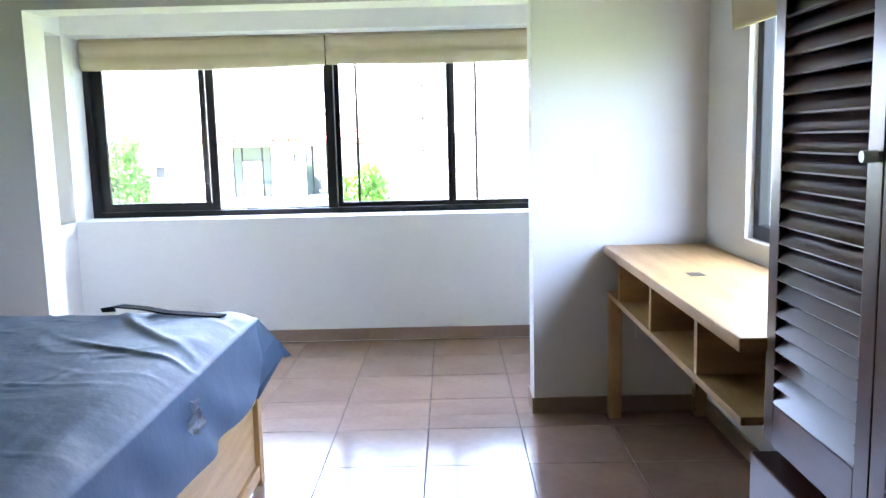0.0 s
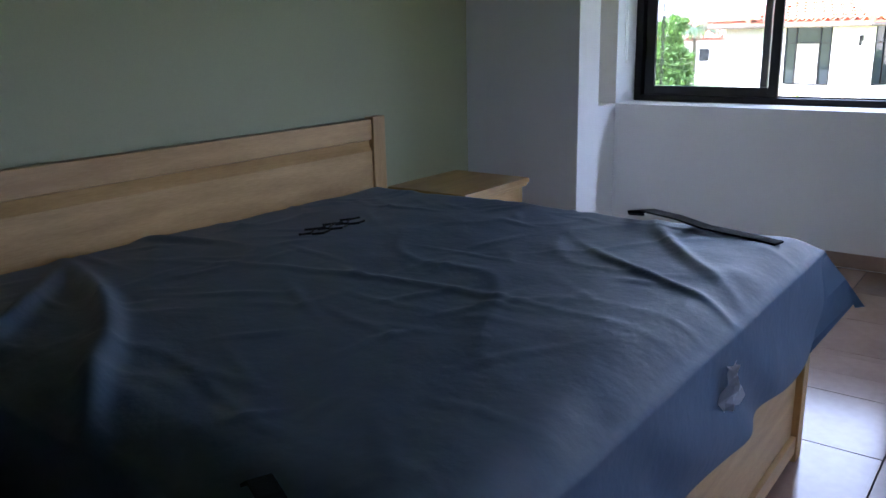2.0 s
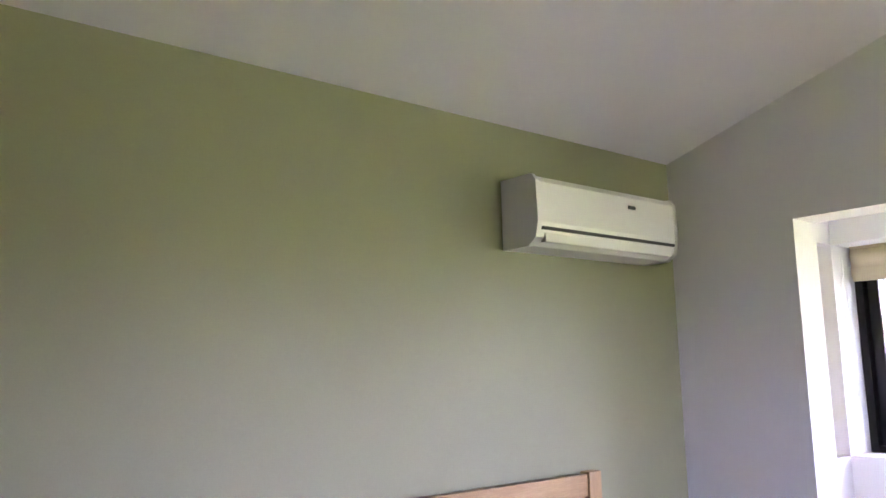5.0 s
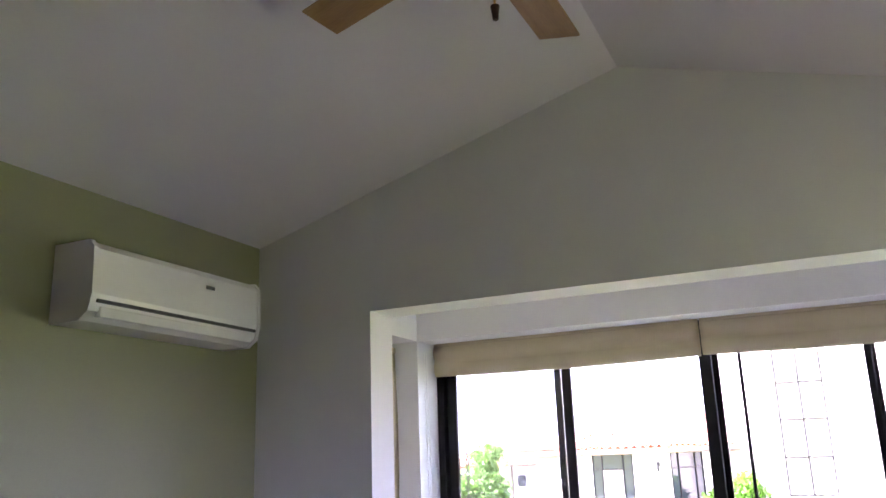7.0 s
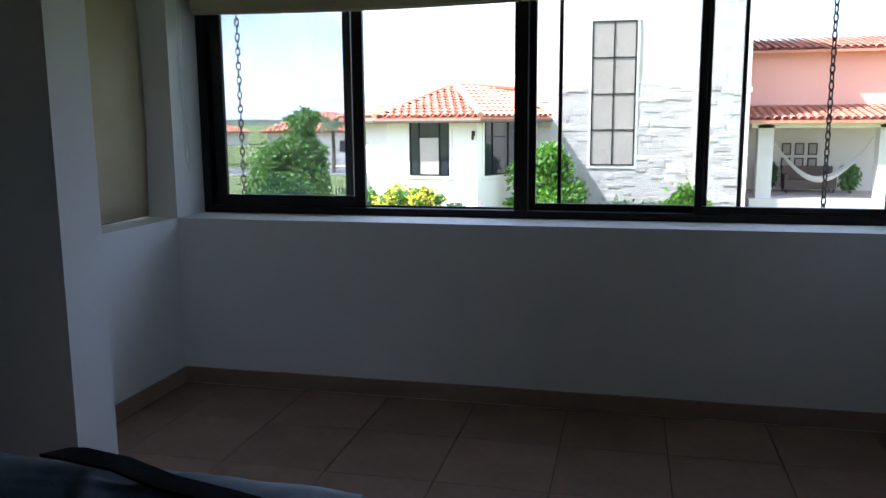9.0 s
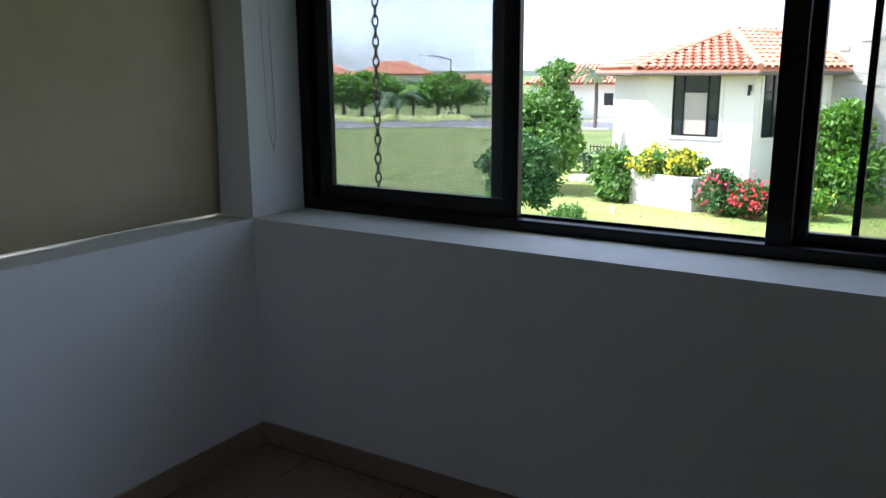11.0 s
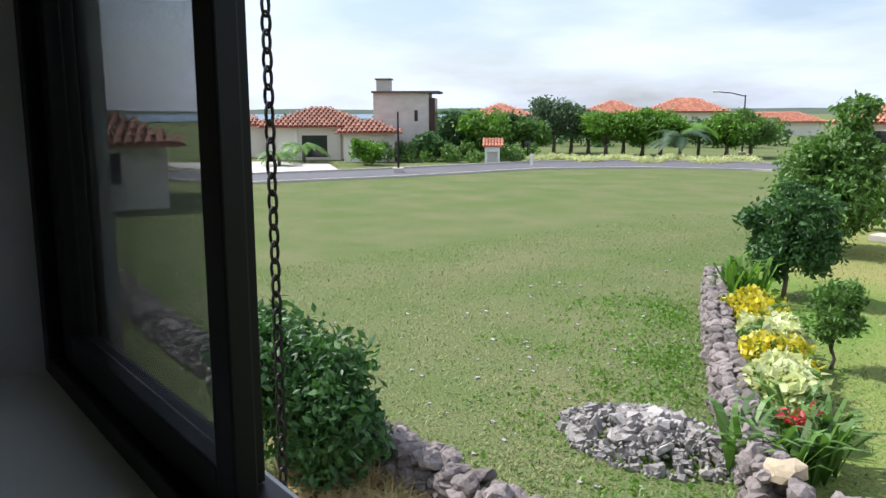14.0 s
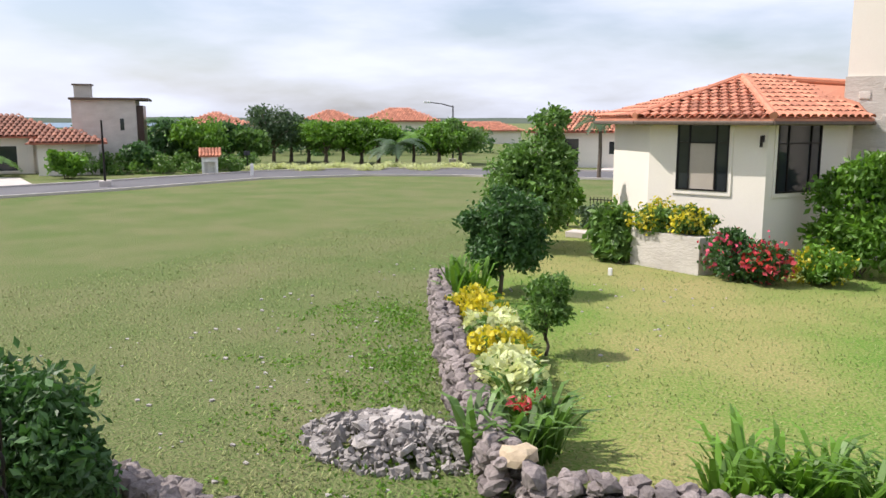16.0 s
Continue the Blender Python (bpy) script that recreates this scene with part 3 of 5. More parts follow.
strap([(-1.24, 3.19, 0.768), (-1.23, 3.15, 0.79), (-1.17, 3.13, 0.80), (-1.08, 3.13, 0.79), (-0.98, 3.11, 0.775), (-0.86, 3.09, 0.77), (-0.76, 3.07, 0.765)], 0.05, "folded black webbing strap lying on the cover's edge")
strap([(-1.00, 1.395, 0.760), (-0.965, 1.38, 0.785), (-0.92, 1.36, 0.785), (-0.87, 1.345, 0.765), (-0.81, 1.33, 0.735)], 0.035, "black webbing strap lying near the bed's foot")
strap([(-1.09, 1.33, 0.685), (-1.06, 1.31, 0.705), (-1.02, 1.295, 0.69), (-0.97, 1.29, 0.64)], 0.03, "short looped black webbing strap at the cover's edge")


def tag(at, turn, label):
    t = thing("cloth_label", at, label, "label", turn=turn)
    bm = bmesh.new()
    g = [[bm.verts.new((0.05 * (i / 5 - 0.5) * (1 + 0.5 * math.sin(j * 1.3)), 0.012 * math.sin(i * 2 + j), 0.1 * j / 5 - 0.05 + 0.006 * math.sin(i * 3))) for j in range(6)] for i in range(6)]
    for i in range(5):
        for j in range(5):
            bm.faces.new((g[i][j], g[i + 1][j], g[i + 1][j + 1], g[i][j + 1]))
    bmesh.ops.solidify(bm, geom=bm.faces[:], thickness=0.002)
    part("tab", bm, PAPER, t)


tag((-0.655, 2.38, 0.62), 80, "small white care tag at the cover's foot")
tag((-1.74, 1.325, 0.58), 5, "small crumpled white care tag on the cover's side")


# ---- nightstands ----
def nightstand(y0, y1, label):
    n = thing("nightstand", (-2.55, y0, 0), label, "nightstand", "nightstands")
    w, d = y1 - y0, 0.40
    part("top", boxes([(0, d + 0.03, -0.015, w + 0.015, 0.675, 0.70), (0, d + 0.022, -0.008, w + 0.008, 0.66, 0.676)], 0.006), OAK, n)
    for y in (0.008, w - 0.026):
        part("side_panel", box(0.03, d - 0.03, y, y + 0.018, 0.46, 0.675, 0.002), OAK, n)
    part("back_panel", box(0.01, 0.025, 0.04, w - 0.04, 0.46, 0.675), OAK, n)
    part("drawer_floor", box(0.03, d - 0.012, 0.028, w - 0.028, 0.48, 0.495), OAK, n)
    part("apron", box(d - 0.03, d - 0.012, 0.04, w - 0.04, 0.46, 0.502, 0.002), OAK, n)
    dr = part("drawer", box(d - 0.01, d + 0.012, 0.042, w - 0.042, 0.505, 0.658, 0.004), OAK, n)
    h = part("handle", tube([(d + 0.012, w / 2 - 0.045, 0.585), (d + 0.032, w / 2 - 0.035, 0.588), (d + 0.036, w / 2, 0.59), (d + 0.032, w / 2 + 0.035, 0.588), (d + 0.012, w / 2 + 0.045, 0.585)], 0.006, 8), BRASS, dr, "polished brass bow handle", True)
    for x in (0.0, d - 0.04):
        for y in (0, w - 0.04):
            part("leg", box(x, x + 0.04, y, y + 0.04, 0, 0.675, 0.003), OAKV, n)
    return n


nightstand(0.72, 1.22, "light oak bedside table with one brass-handled drawer")
nightstand(3.46, 3.95, "light oak bedside table in the corner by the bay")

# ---- air conditioner ----
ac = thing("air_conditioner", (XL, 2.93, 1.92), "white split air conditioner on the green wall", "air conditioner")
AW = 0.92
part("body", prism([(0, 0.0), (0.15, 0.0), (0.19, 0.03), (0.205, 0.09), (0.20, 0.25), (0.18, 0.275), (0, 0.28)], 0.02, AW - 0.02), PLASTIC, ac)
for y in (0, AW - 0.02):
    part("side_cap", prism([(0.01, -0.003), (0.152, -0.003), (0.195, 0.028), (0.21, 0.09), (0.204, 0.255), (0.182, 0.282), (0.01, 0.283)], y, y + 0.02), PLASTIC, ac)
part("vent_slot", box(0.197, 0.2075, 0.03, AW - 0.03, 0.060, 0.072), VENT, ac)
part("flap", box(0.17, 0.2, 0.05, AW - 0.05, 0.012, 0.05, 0.006), PLASTIC, ac).matrix_basis = pose(0, 0, 0.0, 0, 0, 0)
part("badge", box(0.203, 0.2055, AW * 0.62, AW * 0.62 + 0.05, 0.20, 0.215), VENT, ac, "small grey badge")
part("bracket", box(0.0, 0.01, 0.03, AW - 0.03, 0.01, 0.27), VENT, ac)

# ---- ceiling fan ----
fan = thing("ceiling_fan", (RX, 2.56, 0.06), "ceiling fan with wooden blades and a pull chain", "ceiling fan")
part("rod", tube([(0, 0, RZ + 0.01), (0, 0, 2.66)], 0.014, 10), BRASS, fan)
part("canopy", tube([(0, 0, RZ + 0.0), (0, 0, RZ - 0.05), (0, 0, RZ - 0.09)], 0.075, 18, 0.35), BRASS, fan)
part("motor", tube([(0, 0, 2.68), (0, 0, 2.66), (0, 0, 2.60), (0, 0, 2.57)], 0.11, 20, 0.75), BRASS, fan, smooth=True)
for k in range(5):
    a = 72 * k + 17
    bl = part("blade", box(0.2, 0.62, -0.065, 0.065, -0.004, 0.004, 0.003), OAKX, fan)
    bl.matrix_basis = pose(0, 0, 2.60, 10, 0, a)
    part("blade_arm", box(0.09, 0.24, -0.015, 0.015, -0.012, -0.004, 0.002), BRASS, bl)
part("light_cup", tube([(0, 0, 2.57), (0, 0, 2.53), (0, 0, 2.50)], 0.07, 18, 0.6), BRASS, fan, smooth=True)
pc = part("pull_chain", tube([(0.03, 0, 2.5), (0.03, 0, 2.36)], 0.003, 6), BRASS, fan)
part("pull_bob", tube([(0.03, 0, 2.365), (0.03, 0, 2.35), (0.03, 0, 2.33)], 0.011, 10, 0.6), DARKWOOD, pc, "dark wooden pull bob")

# ---- desk ----
DX0, DX1, DY0, DY1, DZ = 0.87, XR - 0.005, 2.204, 4.08, 0.865
desk = thing("desk", (0, 0, 0), "long light oak wall desk with open cubbyholes", "desk")
part("tabletop", box(DX0 - 0.015, DX1, DY0, DY1, DZ - 0.04, DZ, 0.005), OAK, desk)
part("shelf", box(DX0, DX1, DY0 + 0.02, DY1 - 0.02, DZ - 0.25, DZ - 0.225, 0.003), OAK, desk)
for y in (2.62, 3.2, 3.78):
    part("divider", box(DX0 + 0.003, DX1 - 0.02, y, y + 0.028, DZ - 0.225, DZ - 0.04), OAKX, desk)
part("back_panel", box(DX1 - 0.02, DX1, DY0 + 0.02, DY1 - 0.02, DZ - 0.225, DZ - 0.04), OAK, desk)
for x in (DX0 + 0.003, DX1 - 0.065):
    for y in (DY1 - 0.085,):
        part("leg", box(x, x + 0.06, y, y + 0.06, 0, DZ - 0.25, 0.004), OAKV, desk)
for k in range(4):
    part("cable_slot", box(DX0 + 0.14 + 0.0, DX0 + 0.20, 3.15 + 0.022 * k, 3.158 + 0.022 * k, DZ + 0.0, DZ + 0.002), VENT, desk)

# ---- wardrobe with louvred doors ----
WX, WYE = 0.93, 2.22
wr = thing("wardrobe", (0, 0, 0), "dark stained wardrobe with louvred doors above drawers", "wardrobe")
part("carcass", boxes([(WX + 0.04, XR - 0.005, WYE - 0.025, WYE, 0.0, 2.3), (WX + 0.04, XR - 0.005, -1.0, -0.975, 0, 2.3), (WX + 0.04, XR - 0.005, -0.975, WYE - 0.025, 2.275, 2.3), (WX + 0.04, XR - 0.005, -0.975, WYE - 0.025, 0.62, 0.645), (XR - 0.02, XR - 0.005, -0.975, WYE - 0.025, 0, 2.275)], 0.002), DARKWOOD, wr)
for k in range(3):
    y0 = -1.0 + k * 1.073
    for j in range(2):
        d = part("drawer", box(WX - 0.035, WX + 0.04, y0 + 0.006, y0 + 1.066, 0.04 + 0.26 * j, 0.29 + 0.26 * j, 0.006), DARKWOOD, wr)
        part("handle", tube([(WX - 0.035, y0 + 0.45, 0.16 + 0.26 * j), (WX - 0.06, y0 + 0.46, 0.16 + 0.26 * j), (WX - 0.06, y0 + 0.54, 0.16 + 0.26 * j), (WX - 0.035, y0 + 0.55, 0.16 + 0.26 * j)], 0.006, 8), BRASS, d)
for k in range(6):
    y0 = -1.0 + k * 0.5365
    y1 = y0 + 0.533
    d = part("louvre_door", boxes([(WX, WX + 0.035, y0, y0 + 0.06, 0.585, 2.28), (WX, WX + 0.035, y1 - 0.06, y1, 0.585, 2.28), (WX, WX + 0.035, y0 + 0.06, y1 - 0.06, 0.585, 0.70), (WX, WX + 0.035, y0 + 0.06, y1 - 0.06, 2.2, 2.28)], 0.003), DARKWOOD, wr)
    for j in range(32):
        z = 0.71 + j * 0.0465
        s = part("slat", box(-0.026, 0.026, y0 + 0.058, y1 - 0.058, -0.004, 0.004), DARKWOOD, d)
        s.matrix_basis = pose(WX + 0.017, 0, z + 0.012, 0, -52, 0)
    part("knob", tube([(WX, y0 + 0.03, 1.35), (WX - 0.02, y0 + 0.03, 1.35), (WX - 0.028, y0 + 0.03, 1.35)], 0.012, 10), PLASTIC, d, "small pale knob")

# ---- small fixtures ----
sw = thing("light_switch", (0.86, YF, 1.28), "white wall switch plate", "light switch")
part("plate", box(-0.035, 0.035, -0.008, 0, -0.058, 0.058, 0.003), PLASTIC, sw)
part("rocker", box(-0.012, 0.012, -0.012, -0.006, -0.025, 0.025, 0.002), PLASTIC, sw)
so = thing("wall_socket", (1.08, YF, 0.42), "white wall socket under the desk", "socket")
part("plate", box(-0.058, 0.058, -0.008, 0, -0.035, 0.035, 0.003), PLASTIC, so)

# ---- outdoors: ground, road, water ----
GZ = -2.0
EYE = Vector((-0.87, 5.70, 1.42))


def spot(yaw, rng, z=GZ):
    """A place seen from the open window at a bearing (degrees to the left of north) and a distance."""
    a = radians(yaw)
    return Vector((EYE.x - math.sin(a) * rng, EYE.y + math.cos(a) * rng, z))


def sheet_mesh(points, z):
    bm = bmesh.new()
    bm.faces.new([bm.verts.new((*p, z)) for p in points])
    bmesh.ops.recalc_face_normals(bm, faces=bm.faces[:])
    for f in bm.faces:
        if f.normal.z < 0:
            f.normal_flip()
    return bm


structure("ground", sheet_mesh([(-4000, -4000), (4000, -4000), (4000, 4000), (-4000, 4000)], GZ), GRASS, "mown grass of the empty lot and land beyond", "ground")
structure("lawn", sheet_mesh([(-9.58, 19.44), (-3.78, 11.74), (13.82, 14.64), (13.82, 40.14), (-3.18, 42.14), (-14.18, 33.14)], GZ + 0.006), GRASS2, "watered green garden lawn with dry patches", "lawn")
structure("water", sheet_mesh([(-3900, -1500), (-260, -400), (-260, 120), (-700, 900), (-3900, 3900)], GZ + 0.3), WATER, "calm grey-blue sea on the horizon", "sea")
near = [(-60, 10), (-36.7, 21.4), (-35.3, 29.6), (-34.9, 39.3), (-31.5, 45.0), (-26.5, 48.0), (-15, 51), (10, 54)]
far = [(-70, 11), (-42.0, 23.7), (-40.8, 31), (-40.0, 44.0), (-36, 50.5), (-30.5, 54), (-18, 58), (10, 61)]
structure("road", sheet_mesh(near + far[::-1], GZ + 0.02), ASPHALT, "grey asphalt road curving past the lot", "road")
kb = bmesh.new()
for line in (near, far):
    for a, b in zip(line, line[1:]):
        d = (Vector(b) - Vector(a)).normalized()
        n = Vector((-d.y, d.x)) * 0.08
        q = [bm_v for bm_v in (Vector(a) - n, Vector(b) - n, Vector(b) + n, Vector(a) + n)]
        lo, hi = [kb.verts.new((*p, GZ)) for p in q], [kb.verts.new((*p, GZ + 0.12)) for p in q]
        kb.faces.new(hi)
        for i in range(4):
            kb.faces.new((lo[i], lo[(i + 1) % 4], hi[(i + 1) % 4], hi[i]))
bmesh.ops.recalc_face_normals(kb, faces=kb.faces[:])
structure("kerb", kb, CONCRETE, "low concrete kerb along the road", "kerb")
structure("driveway", sheet_mesh([(-42.2, 24), (-41.3, 29.3), (-47.5, 32), (-52, 30), (-56, 22)], GZ + 0.03), CONCRETE, "pale concrete driveway at the stone house", "driveway")
structure("driveway_2", sheet_mesh([(-22, 57.2), (-14, 59.5), (-16, 66), (-23, 66)], GZ + 0.03), CONCRETE, "pale paved drive at the garage", "driveway")
hills = bmesh.new()
hv = []
for k in range(60):
    a = radians(-60 + k * 2.6)
    h = 4 + 5 * noise.noise((k * 0.23, 0, 3))
    p = Vector((-math.sin(a) * 900, math.cos(a) * 900, 0))
    hv.append((hills.verts.new((p.x, p.y, GZ - 1)), hills.verts.new((p.x * 1.04, p.y * 1.04, max(h, 2.0)))))
for a, b in zip(hv, hv[1:]):
    hills.faces.new((a[0], b[0], b[1], a[1]))
structure("backdrop", hills, HILL, "low wooded hills on the horizon", "hills")


# ---- plants ----
def tree(name, at, height, blobs, count, leaf, material, label, trunk=0.09, seed=1, lean=(0, 0), group="", slim=0.45, category="tree"):
    t = thing(name, at, label, category, group)
    rng = random.Random(seed)
    bm = bmesh.new()
    top = Vector((lean[0], lean[1], height))
    tube([(0, 0, -0.05), top * 0.3 + Vector((0.04, 0.02, 0)), top * 0.65 + Vector((-0.03, 0.04, 0)), top], trunk, 8, 0.35, bm)
    for b in blobs:
        for _ in range(2):
            e = Vector(b[:3]) + Vector((rng.uniform(-0.6, 0.6) * b[3], rng.uniform(-0.6, 0.6) * b[4], rng.uniform(-0.1, 0.6) * b[5]))
            s = top * rng.uniform(0.35, 0.8)
            tube([s, s.lerp(e, 0.5) + Vector((0, 0, 0.06)), e], trunk * 0.4, 5, 0.3, bm)
    part("trunk", bm, BARK, t, smooth=True)
    leaves("crown", blobs, count, leaf, material, t, seed=seed, slim=slim)
    return t


def bush(name, at, blobs, count, leaf, material, label, extra=(), seed=3, group="", slim=0.5, category="shrub"):
    t = thing(name, at, label, category, group)
    bm = bmesh.new()
    for b in blobs:
        for dx in (-0.15, 0.12):
            tube([(b[0] * 0.4, b[1] * 0.4, -0.03), (b[0] * 0.7 + dx * b[3], b[1] * 0.7, b[2] * 0.6), (b[0] + dx * b[3], b[1] + dx * b[4], b[2] + b[5] * 0.4)], 0.018, 5, 0.4, bm)
    part("stems", bm, BARK, t)
    leaves("foliage", blobs, count, leaf, material, t, seed=seed, slim=slim, shell=0.45)
    for k, (mt, n, sz, nm) in enumerate(extra):
        leaves(nm, [(*b[:3], b[3] * 1.04, b[4] * 1.04, b[5] * 1.06) for b in blobs], n, sz, mt, t, seed=seed + 7 + k, slim=0.8, shell=0.85)["kind"] = "stuff"
    return t


# the tall tree by the stone wall and its neighbour
tree("garden_tree", (-8.33, 19.39, GZ), 1.2, [(0.0, 0.1, 1.05, 0.72, 0.7, 0.55), (-0.4, 0.25, 1.45, 0.6, 0.6, 0.5), (0.3, 0.1, 1.6, 0.6, 0.6, 0.45), (0.35, 0.3, 1.0, 0.65, 0.6, 0.5), (-0.3, 0.0, 0.8, 0.5, 0.5, 0.4), (0.05, 0.2, 1.9, 0.35, 0.35, 0.3)],
     11000, 0.12, L_DARK, "bushy dark green garden tree beside the stone wall", 0.05, 11)
tree("garden_tree", (-10.6, 25.0, GZ), 2.8, [(0, 0, 1.6, 1.15, 1.1, 0.9), (0.35, 0, 2.5, 0.9, 0.9, 0.75), (-0.55, 0.3, 2.0, 0.9, 0.9, 0.75), (0.75, -0.4, 1.4, 0.85, 0.85, 0.8), (0.5, 0.3, 3.3, 0.55, 0.55, 0.5), (-0.5, -0.3, 1.2, 0.8, 0.8, 0.6), (0.9, 0.1, 2.4, 0.5, 0.5, 0.5)],
     14000, 0.17, L_TREE, "tall leafy garden tree with light green shoots", 0.09, 12)
tree("young_tree", (-5.75, 16.07, GZ), 0.5, [(0, 0, 0.75, 0.36, 0.36, 0.36), (0.1, 0.05, 1.02, 0.28, 0.28, 0.25), (-0.14, 0.02, 0.95, 0.25, 0.25, 0.25)], 2600, 0.085, L_TREE, "small round young tree on the lawn", 0.03, 13)
bush("big_shrub", (-7.2, 8.85, GZ), [(0, 0, 0.85, 0.85, 0.65, 0.75), (0.45, 0.2, 0.65, 0.62, 0.5, 0.5), (-0.42, 0.1, 1.15, 0.6, 0.55, 0.5), (0.12, -0.3, 1.25, 0.5, 0.42, 0.4), (0.65, 0.0, 1.0, 0.38, 0.36, 0.34)], 13000, 0.1, L_DARK, "large dense dark green shrub by the low stone wall", seed=21)

# flower bed along the stone wall
for k, (x, y, mt, n, lf, lab, nm, ex) in enumerate([
        (-8.38, 18.04, L_LIME, 260, 0.9, "clump of upright lime green sword leaves", "sword_plant", None),
        (-7.38, 16.89, L_YEL, 1500, 0.1, "yellow variegated flowering shrub", "yellow_shrub", L_TREE),
        (-6.63, 15.89, L_YEL, 1500, 0.1, "yellow variegated flowering shrub", "yellow_shrub", L_TREE),
        (-6.23, 15.39, L_WHT, 2000, 0.14, "cream white variegated leafy shrub", "cream_shrub", L_TREE),
        (-5.68, 14.59, L_YEL, 1600, 0.1, "yellow variegated flowering shrub", "yellow_shrub", L_TREE),
        (-5.13, 13.74, L_WHT, 2400, 0.15, "cream white variegated leafy shrub", "cream_shrub", L_TREE)]):
    if ex is None:
        t = thing(nm, (x, y, GZ), lab, "plant")
        blades("leaf", [(0.25 * math.cos(i * 2.4), 0.45 * math.sin(i * 1.7), 0) for i in range(14)], 0.85, 0.035, mt, t, seed=40 + k, each=7, lean=0.5)
    else:
        bush(nm, (x, y, GZ), [(0, 0, 0.4, 0.42, 0.42, 0.35), (-0.25, 0.3, 0.35, 0.3, 0.3, 0.3), (0.25, -0.25, 0.42, 0.32, 0.32, 0.28)], n // 2, 0.12, ex, lab, extra=((mt, n, lf, "pale_leaf"),), seed=50 + k, group="flower bed shrubs")
gp = thing("ginger_plant", (-4.43, 12.69, GZ), "leafy red ginger plant with red flower spikes", "plant")
blades("leaf", [(0.35 * math.cos(i * 2.4), 0.5 * math.sin(i * 1.9), 0) for i in range(20)], 0.62, 0.035, L_TREE, gp, seed=61, each=9, lean=0.75)
leaves("red_flower", [(0.05, 0.1, 0.58, 0.2, 0.25, 0.1)], 60, 0.1, L_RED, gp, "red flower spikes", seed=62)["kind"] = "stuff"
for k, (x, y) in enumerate([(-2.08, 12.69), (-1.28, 12.84), (-0.58, 13.04), (0.22, 13.24), (1.02, 13.34)]):
    t = thing("ginger_plant", (x, y, GZ), "leafy green ginger plant behind the low stone wall", "plant", "ginger plants")
    blades("leaf", [(0.35 * math.cos(i * 2.4), 0.3 * math.sin(i * 1.9), 0) for i in range(18)], 0.62, 0.032, L_LIME, t, seed=70 + k, each=9, lean=0.6)
    part("stems", boxes([(x0, x0 + 0.02, 0, 0.02, 0, 0.45) for x0 in (-0.2, 0.0, 0.15)]), L_TREE, t)
# beside and before the neighbour's house
HP = [
    ("fern", -7.95, 24.4, [(0, 0, 0.7, 0.6, 0.5, 0.75), (0.2, -0.2, 0.4, 0.5, 0.4, 0.4)], 2500, 0.24, L_TREE, "arching green fern by the planter wall", ()),
    ("lime_shrub", -11.4, 29.6, [(0, 0, 0.8, 0.5, 0.5, 0.8)], 1200, 0.2, L_LIME, "upright lime green shrub", ()),
    ("dry_shrub", -9.9, 28.6, [(0, 0, 0.5, 0.8, 0.5, 0.45)], 1500, 0.16, L_GREY, "straggly grey-brown shrub by the fence", ()),
    ("yellow_shrub", -6.8, 24.2, [(0, 0, 1.15, 0.6, 0.4, 0.4), (0.9, -0.15, 1.1, 0.6, 0.4, 0.38)], 3600, 0.13, L_TREE, "yellow flowering shrub filling the planter", ((L_YEL, 900, 0.1, "yellow_flower"),)),
    ("yellow_shrub", -8.5, 27.2, [(0, 0, 1.2, 0.5, 0.4, 0.5)], 1500, 0.14, L_LIME, "yellow flowering shrub at the house corner", ((L_YEL, 350, 0.1, "yellow_flower"),)),
    ("bougainvillea", -4.85, 23.5, [(0, 0, 0.55, 0.75, 0.6, 0.55), (0.6, -0.1, 0.5, 0.6, 0.5, 0.5)], 3200, 0.13, L_DARK, "dark shrub with pink flowers", ((L_PNK, 170, 0.11, "pink_flower"),)),
    ("bougainvillea", -4.05, 23.2, [(0, 0, 0.45, 0.45, 0.4, 0.45)], 1200, 0.12, L_DARK, "shrub with bright red flowers", ((L_RED, 230, 0.12, "red_flower"),)),
    ("yellow_shrub", -3.1, 23.9, [(0, 0, 0.45, 0.65, 0.5, 0.42)], 2200, 0.13, L_LIME, "yellow flowering low shrub", ((L_YEL, 330, 0.1, "yellow_flower"),)),
    ("large_shrub", -2.75, 25.3, [(0, 0, 1.6, 0.95, 0.8, 1.0), (0.6, -0.2, 0.9, 0.8, 0.7, 0.8), (-0.3, 0, 0.8, 0.7, 0.6, 0.7), (0.3, 0, 2.3, 0.6, 0.6, 0.5)], 6000, 0.18, L_LIME, "large yellow-green shrub against the stone tower", ()),
    ("grey_shrub", -0.4, 25.6, [(0, 0, 0.6, 0.85, 0.6, 0.6), (0.8, 0, 0.5, 0.6, 0.5, 0.5)], 3000, 0.14, L_GREY, "grey-green feathery shrub before the tower", ()),
    ("lime_shrub", 1.3, 25.9, [(0, 0, 0.75, 0.7, 0.6, 0.7), (0.7, -0.1, 0.5, 0.5, 0.4, 0.5)], 2600, 0.17, L_LIME, "lime green shrub before the stone wall", ()),
    ("grey_shrub", 3.1, 25.6, [(0, 0, 0.5, 0.6, 0.5, 0.45)], 1500, 0.13, L_GREY, "low grey-green shrub by the patio", ((L_PNK, 60, 0.1, "pink_flower"),)),
    ("lime_shrub", 5.2, 26.0, [(0, 0, 0.4, 0.7, 0.5, 0.4)], 1500, 0.15, L_LIME, "lime green low shrub by the patio", ()),
]
